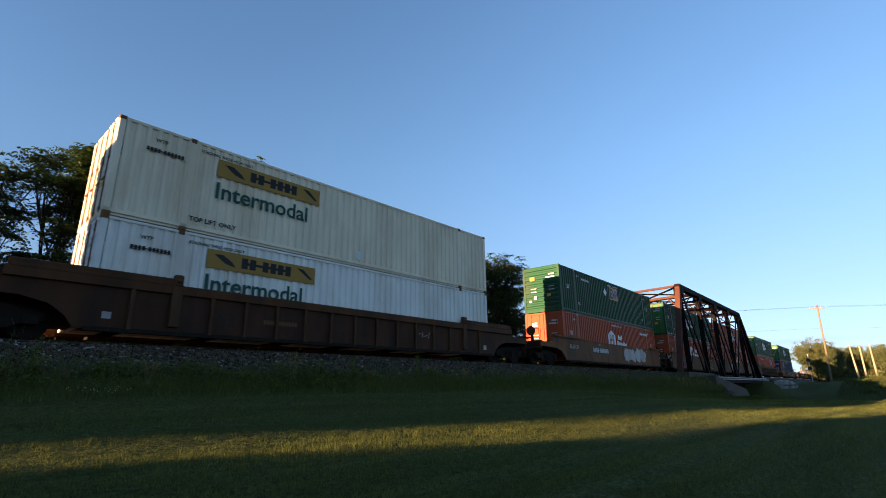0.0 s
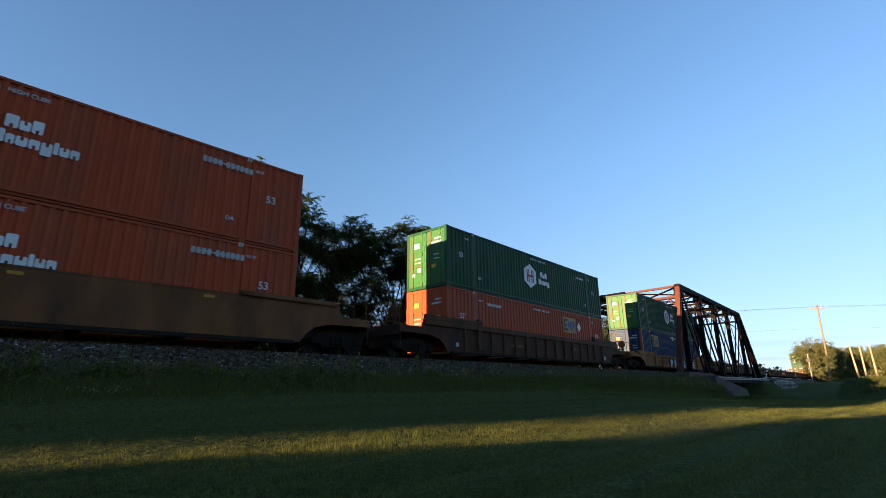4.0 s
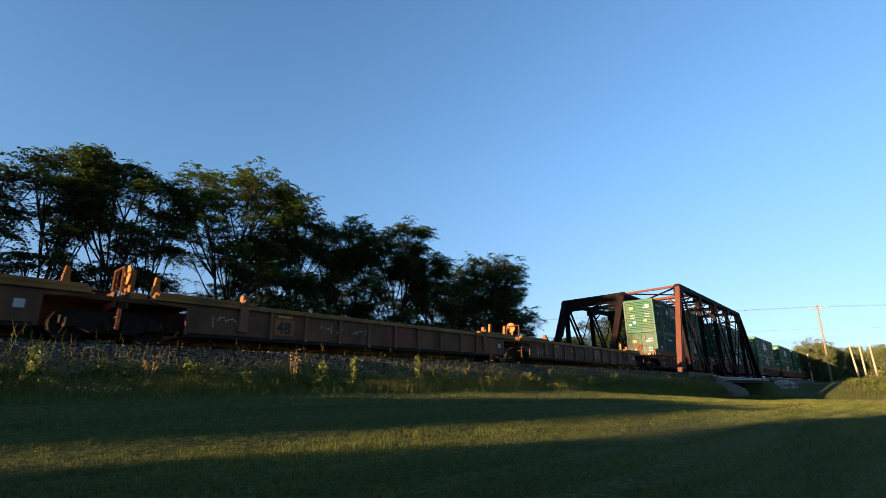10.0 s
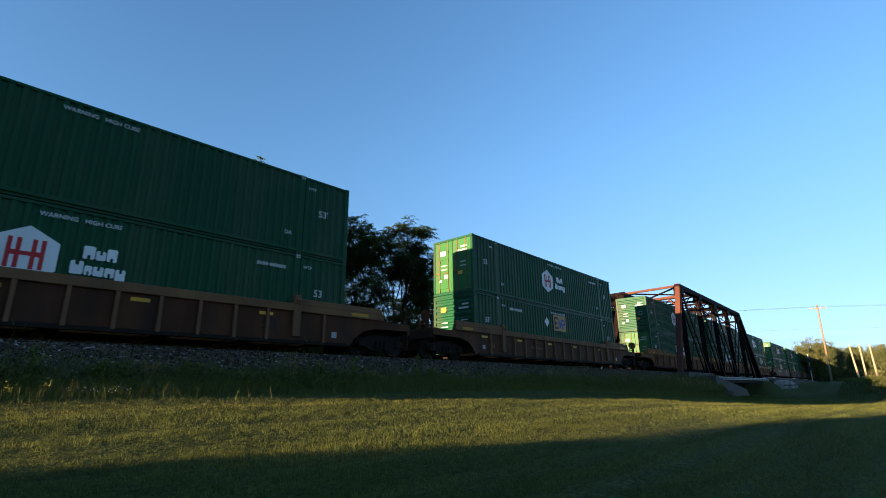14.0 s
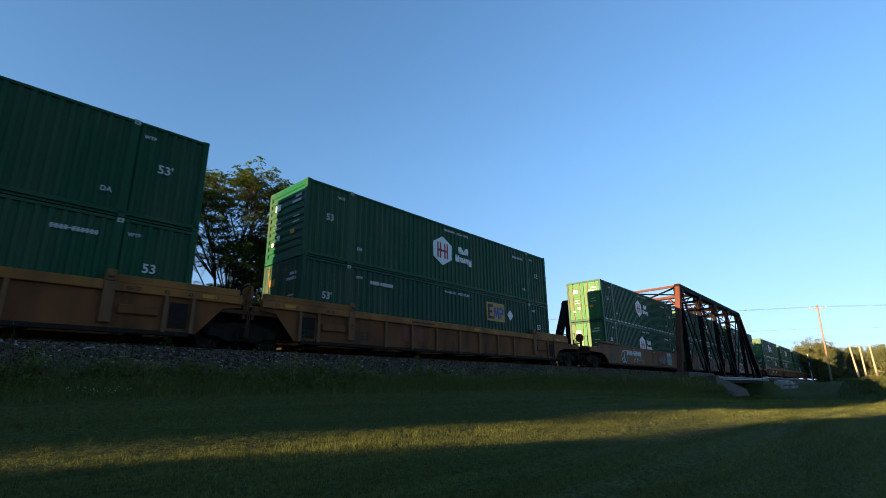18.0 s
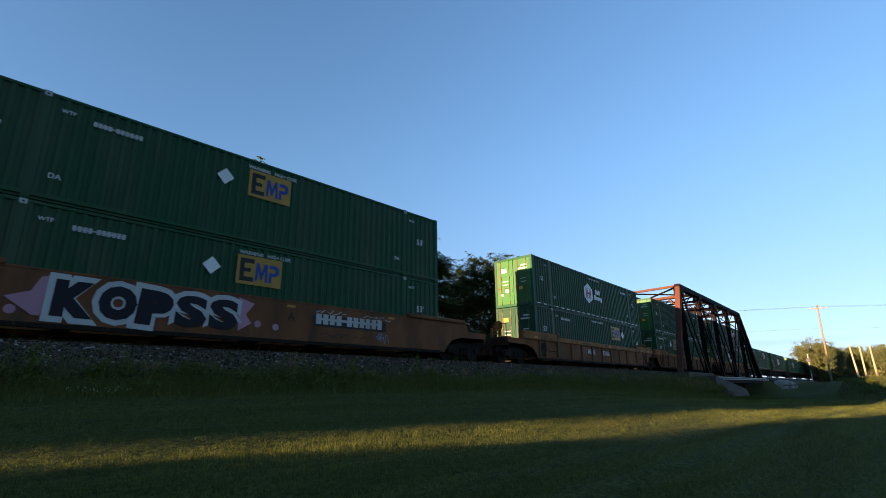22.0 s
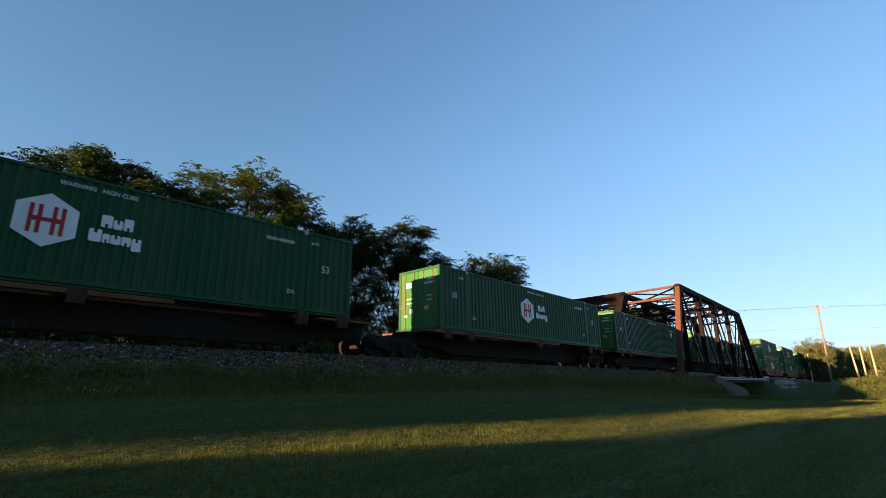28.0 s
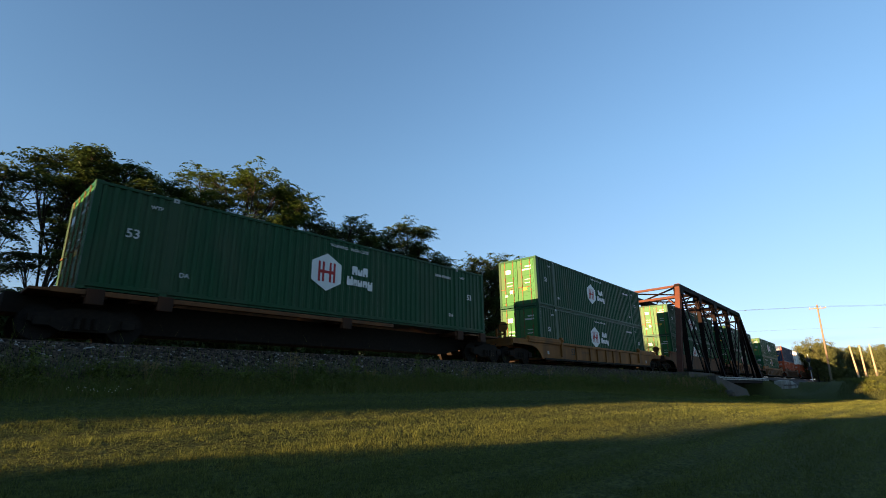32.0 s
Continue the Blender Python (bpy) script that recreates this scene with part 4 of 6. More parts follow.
    if plain_mark:
        linked("patch", cached("patches", lambda: blocks(M["mark"], [(7.75, 8.25, 2.4, 2.72)])), c)
        crests = [(0.187 + 0.272 * k + 0.004, 0.187 + 0.272 * k + 0.081, 1.02, 1.78 if k < 30 else 1.66) for k in range(18, 39)]
        linked("patch", cached("bluepatch", lambda: blocks(M["blue_bright"], crests, -CW + 0.008)), c, "brighter blue repainted patch")
    return c


# ---- cars ----
def wheel_mesh():
    bm = bmesh.new()
    rod(bm, (0, -0.07, 0), (0, 0.06, 0), 0.42, 28)
    rod(bm, (0, 0.06, 0), (0, 0.09, 0), 0.445, 28)
    rod(bm, (0, -0.10, 0), (0, -0.05, 0), 0.12, 12)
    return mesh_of("wheel", bm, M["wheel"])


def truck_mesh():
    bm = bmesh.new()
    for sy in (-1, 1):
        y0, y1 = sorted((sy * 0.92, sy * 1.10))
        prism(bm, [(-1.15, 0.42), (-0.78, 0.36), (-0.5, 0.22), (0.5, 0.22), (0.78, 0.36), (1.15, 0.42), (1.15, 0.6), (0.75, 0.66), (0.35, 0.78), (-0.35, 0.78), (-0.75, 0.66), (-1.15, 0.6)], y0, y1)
        for k in (-0.2, 0.0, 0.2):
            rod(bm, (k, sy * 1.13, 0.27), (k, sy * 1.13, 0.55), 0.07, 8)
        for x in (-0.9, 0.9):
            box(bm, x - 0.16, x + 0.16, min(sy * 0.95, sy * 1.16), max(sy * 0.95, sy * 1.16), 0.32, 0.56, 0.02)
    box(bm, -0.25, 0.25, -1.0, 1.0, 0.5, 0.8, 0.02)
    for x in (-0.9, 0.9):
        rod(bm, (x, -0.9, 0.42), (x, 0.9, 0.42), 0.08, 8)
    return mesh_of("truck", bm, M["steel"])


def truck(car, x):
    t = linked("truck", cached("truck", truck_mesh), car, "black greasy wheel truck", m=Matrix.Translation((x, 0, 0)))
    wm = cached("wheel", wheel_mesh)
    for dx in (-0.9, 0.9):
        linked("wheel", wm, t, m=Matrix.Translation((dx, -0.76, 0.42)))
        linked("wheel", wm, t, m=Matrix.Translation((dx, 0.76, 0.42)) @ Matrix.Rotation(math.pi, 4, "Z"))


def side_mesh(L, xa, xb, style, ends, far):
    """The long side of a well: full depth beside the box, cut up over the trucks."""
    col, rib, chord, ribs, smooth_side, top = STYLES[style]
    bm = bmesh.new()
    y0, y1 = (-1.46, -1.42) if not far else (1.42, 1.46)

    def end_line(kind):
        """Outline of one end, from the bottom corner outwards and back to the top; x counts outwards from the box."""
        if smooth_side and kind == "a":
            return [(0.1, 0.33), (0.1, top)]
        if kind == "s" and style != "empty":
            return [(0.2, 0.28), (0.38, 0.55), (0.72, 0.80), (1.3, 0.94), (3.05, 0.97), (3.05, 1.22), (1.8, 1.24), (1.65, top)]
        if style == "empty":
            return [(0.1, 0.27), (0.1, 1.0), (1.0, 1.05), (1.0, top)]
        return [(0.2, 0.30), (0.9, 1.1), (1.42, 1.17), (1.42, top)]
    left = [(-x, z) for x, z in end_line(ends[0])]
    right = [(L + x, z) for x, z in end_line(ends[1])]
    prism(bm, left[::-1] + right, y0, y1)
    if far:
        box(bm, left[-1][0], right[-1][0], 1.34, 1.52, top - 0.13, top)
    return mesh_of("side_plate", bm, M[col]), left[-1][0], right[-1][0]


def well_car(L, xa, xb, style, own_rear, lab, sep_front, sep_rear):
    col, rib, chord, ribs, smooth_side, top = STYLES[style]
    ends = ("s" if sep_front else "a") + ("s" if sep_rear else "a")
    key = (L, xa, xb, style, ends)
    car = tagged(new("well_car"), lab, "railway car", group="cars of the train")
    sm, e0, e1 = cached(("side", key, 0), lambda: side_mesh(L, xa, xb, style, ends, False))
    linked("side_plate", sm, car)
    linked("side_plate", cached(("side", key, 1), lambda: side_mesh(L, xa, xb, style, ends, True))[0], car)
    deep = 0.13 if top < 1.4 else 0.24

    def chord_mesh():
        bm = bmesh.new()
        if smooth_side:
            box(bm, e0, e1, -1.47, -1.36, top - 0.05, top + 0.012, 0.01)
        else:
            box(bm, e0 + 0.01, e1 - 0.01, -1.55, -1.34, top - deep, top + 0.012, 0.015)
        return mesh_of("top_chord", bm, M[chord])
    linked("top_chord", cached(("chord", key), chord_mesh), car)

    def guide_mesh(x0, x1):
        bm = bmesh.new()
        h = 0.10 if style == "empty" else 0.19 if not smooth_side else 0.13
        box(bm, x0, x1, -1.53, -1.36, top + 0.005, top + h, 0.02)
        box(bm, x0 + 0.05, x1 - 0.05, -1.56, -1.52, top - 0.02, top + 0.06, 0.01)
        return mesh_of("box_guide", bm, M["well_tan" if style in ("brown", "tan", "empty") else chord])
    linked("box_guide", cached(("guide", key, 0), lambda: guide_mesh(e0 + 0.05, 1.9)), car)
    linked("box_guide", cached(("guide", key, 1), lambda: guide_mesh(L - 1.9, e1 - 0.1)), car)
    if smooth_side:
        # dark end blocks over the trucks
        for k, kind in enumerate(ends):
            def block_mesh():
                bm = bmesh.new()
                w = 1.25 if kind == "a" else 1.5
                box(bm, -w, -0.14, -1.42, -1.30, 1.02, 1.47, 0.02)
                prism(bm, [(-0.5, 0.45), (-0.14, 0.35), (-0.14, 1.05), (-0.9, 1.05)], -1.41, -1.36)
                return mesh_of("end_block", bm, M["steel"])
            eb = cached(("endblock", kind), block_mesh)
            b = linked("end_block", eb, car, "black steel end block", m=None if k == 0 else Matrix.Translation((L, 0, 0)) @ Matrix.Diagonal((-1, 1, 1, 1)))
            for z in (1.28, 0.92):
                linked("reflector", cached(("ebr", z), lambda: blocks(M["yellow_dull"], [(-0.38, -0.2, z, z + 0.16)], -1.426)), b, "dull yellow reflector")

    def lower_mesh():
        bm = bmesh.new()
        b0, b1 = (0.0, L)
        box(bm, b0, b1, -1.53 if not smooth_side else -1.475, -1.38, 0.22, 0.34, 0.012)
        box(bm, b0, b1, 1.38, 1.53, 0.22, 0.31)
        for k in range(7):
            x = xa + 2.6 + k * (xb - xa - 5.4) / 6
            box(bm, x - 0.12, x + 0.12, -1.4, 1.4, 0.22, 0.30)
        # near-black steel puts the shade under the car into the chord's colour
        return mesh_of("bottom_chord", bm, M["steel"])
    linked("bottom_chord", cached(("lower", key), lower_mesh), car)

    def rib_mesh():
        bm = bmesh.new()
        box(bm, -0.05, 0.05, -1.545, -1.455, 0.3, top - deep + 0.02, 0.012)
        return mesh_of("rib", bm, M[rib])

    def wide_rib_mesh():
        bm = bmesh.new()
        box(bm, -0.13, 0.13, -1.575, -1.455, 0.45, top - 0.02, 0.015)
        box(bm, -0.12, 0.12, -1.585, -1.40, top - 0.02, top + 0.30, 0.03)
        rod(bm, (-0.06, -1.6, top + 0.12), (0.06, -1.6, top + 0.12), 0.05, 8)
        return mesh_of("post_bracket", bm, M[rib])
    if not smooth_side:
        for x in ribs:
            linked("rib", cached(("rib", rib, top), rib_mesh), car, m=Matrix.Translation((x * L / CL, 0, 0)))
        for x in (2.0, CL - 2.0) if style != "empty" else (1.65, CL - 1.65):
            linked("post_bracket", cached(("wrib", rib, top), wide_rib_mesh), car, m=Matrix.Translation((x * L / CL, 0, 0)))
        if style == "brown":
            def panel_mesh():
                bm = bmesh.new()
                box(bm, 0.06, 0.54, -1.468, -1.45, 0.42, 1.12, 0.01)
                return mesh_of("access_panel", bm, M["steel"])

            def locker_mesh():
                bm = bmesh.new()
                box(bm, 0.8, 1.75, -1.53, -1.45, 0.70, 0.95, 0.03)
                return mesh_of("locker", bm, M[col])
            for m in (None, Matrix.Translation((L, 0, 0)) @ Matrix.Diagonal((-1, 1, 1, 1))):
                linked("access_panel", cached("accessp", panel_mesh), car, "black access panel", m=m)
                linked("locker", cached("locker", locker_mesh), car, m=m)

    def deck_mesh(x0, x1):
        bm = bmesh.new()
        box(bm, x0, x1, -1.40, 1.40, 1.00, 1.12, 0.01)
        box(bm, x0 + 0.1, x1 + 0.6, -0.45, 0.45, 0.40, 1.0)
        box(bm, x0 + 0.3, x0 + 1.2, -0.7, 0.7, 1.12, 1.3, 0.03)
        box(bm, x0, x0 + 0.08, -1.40, 1.40, 0.85, 1.25)
        return mesh_of("end_deck", bm, M["well_dark" if style != "tan" else col])

    d0, d1 = xa - (1.25 if sep_front else 0.2), xb + (1.25 if sep_rear else 0.2)
    linked("end_deck", cached(("deck", d0, style == "tan"), lambda: deck_mesh(d0, 0.05)), car)
    linked("end_deck", cached(("deckr", d1 - L, style == "tan"), lambda: deck_mesh(-(d1 - L), 0.05)), car, m=Matrix.Translation((L, 0, 0)) @ Matrix.Rotation(math.pi, 4, "Z"))

    def rail_mesh():
        bm = bmesh.new()
        for y in (-1.32, -0.55):
            rod(bm, (0, y, 1.1), (0, y, 1.95), 0.022, 6)
        rod(bm, (0, -1.32, 1.93), (0, -0.55, 1.93), 0.018, 6)
        for k in range(3):
            rod(bm, (0, -1.40, 0.35 + 0.27 * k), (0, -1.05, 0.35 + 0.27 * k), 0.015, 6)
        rod(bm, (0, -1.42, 0.3), (0, -1.42, 1.1), 0.018, 6)
        return mesh_of("grab_rail", bm, M["chord_dark"])
    gr = cached("grab", rail_mesh)
    linked("grab_rail", gr, car, "worn handrail and step irons", m=Matrix.Translation((d0 + 0.15, 0, 0)))
    linked("grab_rail", gr, car, "worn handrail and step irons", m=Matrix.Translation((d1 - 0.15, 0, 0)))

    def stand_mesh():
        bm = bmesh.new()
        box(bm, -0.06, 0.06, -0.72, -0.58, 1.10, 2.02, 0.015)
        rod(bm, (-0.14, -0.65, 1.86), (-0.10, -0.65, 1.86), 0.27, 16)
        rod(bm, (-0.18, -0.65, 1.86), (-0.06, -0.65, 1.86), 0.05, 8)
        box(bm, -0.05, 0.05, -0.20, -0.10, 1.10, 1.80, 0.015)
        box(bm, -0.05, 0.05, -0.72, -0.10, 1.46, 1.54)
        box(bm, -0.30, 0.28, -1.16, -0.86, 1.11, 1.32, 0.03)
        return mesh_of("brake_stand", bm, M["chord_tan" if style in ("brown", "tan", "empty") else "chord_dark"])
    bs = cached(("stand", style in ("brown", "tan", "empty")), stand_mesh)
    linked("brake_stand", bs, car, "hand brake wheel on its stand", m=Matrix.Translation((d0 + 0.55, 0, 0)))

    def coupler_mesh():
        bm = bmesh.new()
        box(bm, -0.75, 0.3, -0.11, 0.11, 0.78, 0.98, 0.02)
        box(bm, -0.95, -0.65, -0.2, 0.16, 0.72, 1.04, 0.04)
        rod(bm, (-0.2, -0.6, 0.95), (-0.6, -0.5, 0.55), 0.03, 6)
        return mesh_of("coupler", bm, M["steel"])
    cm = cached("coupler", coupler_mesh)
    if sep_front:
        linked("coupler", cm, car, m=Matrix.Translation((d0, 0, 0)))
    if sep_rear:
        linked("coupler", cm, car, m=Matrix.Translation((d1, 0, 0)) @ Matrix.Rotation(math.pi, 4, "Z"))
    truck(car, xa)
    if own_rear:
        truck(car, xb)
    return car


def spine_car(L, trucks, col, lab):
    car = tagged(new("spine_car"), lab, "railway car", group="cars of the train")

    def sill_mesh():
        bm = bmesh.new()
        prism(bm, [(-1.2, 0.66), (0.5, 0.60), (1.9, 0.30), (L - 1.9, 0.30), (L - 0.5, 0.60), (L + 1.2, 0.66), (L + 1.2, 1.14), (-1.2, 1.14)], -0.42, 0.42)
        return mesh_of("centre_sill", bm, M["steel"])
    linked("centre_sill", cached(("sill", L), sill_mesh), car, "grimy black centre sill")

    def arm_mesh():
        bm = bmesh.new()
        box(bm, -0.28, 0.28, -1.42, 1.42, 1.02, 1.19, 0.015)
        box(bm, -0.2, 0.2, -1.5, -1.3, 0.85, 1.25, 0.02)
        return mesh_of("cross_arm", bm, M["well_dark"])
    am = cached("arm", arm_mesh)
    for x in (0.4, 2.0, 8.0, L - 2.0, L - 0.4):
        linked("cross_arm", am, car, m=Matrix.Translation((x, 0, 0)))

    def ledge_mesh():
        bm = bmesh.new()
        box(bm, -0.5, 10.2, -1.47, -1.33, 1.08, 1.21, 0.012)
        return mesh_of("side_ledge", bm, M[col])
    linked("side_ledge", cached(("ledge", col), ledge_mesh), car, "rusty side ledge")

    def plat_mesh():
        bm = bmesh.new()
        box(bm, -0.9, 1.3, -1.42, 1.42, 1.10, 1.17, 0.01)
        return mesh_of("end_platform", bm, M[col])
    linked("end_platform", cached(("plat", col), plat_mesh), car)
    linked("end_platform", cached(("plat", col), plat_mesh), car, m=Matrix.Translation((L - 0.4, 0, 0)))
    for x in trucks:
        truck(car, x)
    return car


# side, rib and chord paint, places of the ribs, smooth sides, height of the top edge
EVEN = [0.95 + 1.018 * k for k in range(15) if k not in (1, 13)]
STYLES = {
    "dark": ("well_dark", "rib_dark", "chord_dark", EVEN, False, 1.58),
    "brown": ("well_umber", "rib", "chord_tan", [-0.05, 0.65, 3.65, 5.05, 6.5, 8.0, 9.4, 10.85, 12.2, 15.5, 16.2], False, 1.50),
    "tan": ("well_tan", "well_tan", "well_tan", [3.77, 5.67, 6.77, 8.12, 9.27, 10.52, 12.37], False, 1.24),
    "pale": ("well_sooty", "rib", "rib", EVEN, False, 1.50),
    "smooth": ("well_brown", "well_brown", "well_brown", [], True, 1.59),
    "empty": ("well_faded", "rib", "chord_yellow", [x * CL / 14.7 for x in (2.42, 3.65, 5.0, 6.3, 7.6, 8.85, 10.2, 11.5, 12.6)], False, 1.25),
}
WORDS = {
    "dark": "dark brown well car with rusty side ribs",
    "brown": "grimy brown well car with side ribs and a tan top edge",
    "tan": "yellow-tan ribbed well car",
    "pale": "sooty brown well car with pale ribs and yellow markings",
    "smooth": "smooth-sided orange-brown well car with graffiti",
    "empty": "empty faded brown well car with a worn yellow top edge",
}
TRAIN = []      # (thing, its station at the start, height over the rail)


def car_text(car, words, x, z, size, mat, spread=0.0, tall=1.0, y=-1.462, name="lettering", lab="", wide=1.0):
    linked(name, text_mesh(words, size, M[mat], spread, tall), car, lab, m=Matrix.Translation((x, y, z)) @ Matrix.Diagonal((wide, 1, 1, 1)))


def car_blocks(car, name, mat, rects, lab="", y=-1.468):
    for rc in rects:
        linked(name, cached((mat, rc, y), lambda: blocks(M[mat], [rc], y)), car, lab)


LAB = {
    ("hub", "green"): "green corrugated container with a white hexagon emblem",
    ("hub", "green_dark"): "dark green corrugated container with a white hexagon emblem",
    ("hub", "green_pale"): "faded green corrugated container with a white hexagon emblem",
    ("hub", "orange"): "weathered orange corrugated container with a white hexagon emblem",
    ("emp", "green"): "green corrugated container with a yellow logo panel",
    ("emp", "green_dark"): "dark green corrugated container with a yellow logo panel",
    ("emp", "orange"): "orange corrugated container with a yellow logo panel",
    ("emp", "blue"): "patched blue container with orange corner posts and a yellow logo",
    ("plain", "green_dark"): "plain dark green container with a white diamond placard",
    ("plain", "blue"): "blue corrugated container with orange corner posts",
    ("plain", "orange"): "plain orange corrugated container",
    ("jb", "cream"): "cream rust-streaked corrugated container with green lettering",
    ("jb", "white"): "white rust-streaked corrugated container with green lettering",
}
E3, ART = 1.85, 1.75
# station, car, how its ends meet the neighbours (s: coupled, a: articulated), lower box, upper box; a box is (kind, colour, doors lead, logo place)
H_G, H_D, H_P = ("hub", "green", 1, 0), ("hub", "green_dark", 1, 0), ("hub", "green_pale", 1, 0)
H_F, H_O = ("hub", "green", 0, 0), ("hub", "orange", 1, 0)
EA, EB, EC = ("emp", "green", 0, 4.4), ("emp", "green", 0, 7.5), ("emp", "green_dark", 1, 10.3)
JB = ("jb", "white", 1, 0)
JC = ("jb", "cream", 1, 0)
CONSIST = [
    (-91.8, "dark", "ss", H_G, H_G), (-68.2, "dark", "ss", EA, H_G), (-44.6, "brown", "ss", H_G, EB), (-21.0, "dark", "ss", JB, JB),
    (2.6, "dark", "ss", JB, JC), (26.25, "smooth", "sa", H_O, EB), (46.02, "smooth", "aa", H_O, H_G), (65.87, "smooth", "as", H_O, H_O),
    (89.52, "dark", "ss", ("emp", "orange", 1, 10.6), H_G), (113.08, "tan", "ss", ("emp", "blue", 1, 2.5), H_G),
    (225.95, "pale", "ss", EC, EA), (249.55, "pale", "ss", H_F, EA), (273.1, "pale", "ss", EB, H_G),
    (296.85, "brown", "sa", H_G, H_F), (316.65, "brown", "aa", H_G, EB), (336.22, "brown", "as", EC, H_F),
    (360.05, "smooth", "sa", H_D, H_G), (379.5, "smooth", "aa", H_G, H_G), (399.12, "smooth", "as", ("emp", "green", 0, 7.2), ("emp", "green", 1, 7.3)),
    (423.15, "brown", "sa", EC, H_G), (442.8, "brown", "aa", ("emp", "green", 1, 4.6), H_G), (462.4, "brown", "as", H_G, EC),
    (603.15, "tan", "ss", H_G, H_G), (626.7, "smooth", "ss", H_G, H_G), (650.2, "brown", "ss", H_G, EB), (673.8, "brown", "ss", EB, H_G),
    (697.4, "dark", "ss", ("plain", "orange", 1, 0), ("plain", "blue", 1, 0)), (721.0, "dark", "ss", ("plain", "orange", 1, 0), JB), (744.6, "dark", "ss", H_O, JB),
]
SPINE = [(484.0, ("emp", "green", 1, 10.3), (-1.6, CL + 0.2)), (502.5, H_G, (-0.2, CL + 2.4)), (523.4, H_P, (CL - 0.75,)), (542.25, ("plain", "green_dark", 1, 0), (0.85, CL + 2.3)),
         (563.15, ("emp", "green", 1, 10.3), (CL - 0.5,)), (581.95, H_G, (0.4, CL + 0.35))]
EMPTY = [(134.65, 150.35), (150.35, 168.2), (168.2, 186.2), (186.2, 204.25), (204.25, 220.55)]


def build_train():
    prev = None
    for i, (s, style, ends, low, high) in enumerate(CONSIST):
        xa = -E3 if ends[0] == "s" else -ART
        gap = CONSIST[i + 1][0] - s - CL if i + 1 < len(CONSIST) else 7.5
        xb = CL + E3 if ends[1] == "s" else CL + gap - ART
        car = well_car(CL, xa, xb, style, ends[1] == "s", WORDS[style], ends[0] == "s", ends[1] == "s")
        car["station"] = s
        TRAIN.append((car, s, 0.0))
        decorate(car, s, style)
        for k, (kind, col, doors, lx) in enumerate((low, high)):
            c = container(kind, col, LAB[(kind, col)], bool(doors), i * 2 + k, lx, plain_mark=(kind == "emp" and col == "blue"), dashes=k == 1 and round(s) in (46, 360, 380, 423, 443))
            TRAIN.append((c, s, 0.36 + k * CH))
    for i, (s, (kind, col, doors, lx), trucks) in enumerate(SPINE):
        car = spine_car(CL, trucks, "well_brown" if i % 2 else "well_faded", "low black spine car with rusty ledges")
        TRAIN.append((car, s, 0.0))
        c = container(kind, col, LAB[(kind, col)], bool(doors), 90 + i, lx)
        TRAIN.append((c, s, 1.25))
    for i, (a, b) in enumerate(EMPTY):
        L = 14.7
        x0 = (b - a - L) / 2
        first, last = i == 0, i == 4
        car = well_car(L, -x0, L + x0, "empty", last, WORDS["empty"], first, last)
        TRAIN.append((car, a + x0, 0.0))
        dress_empty(car, i, L, x0)


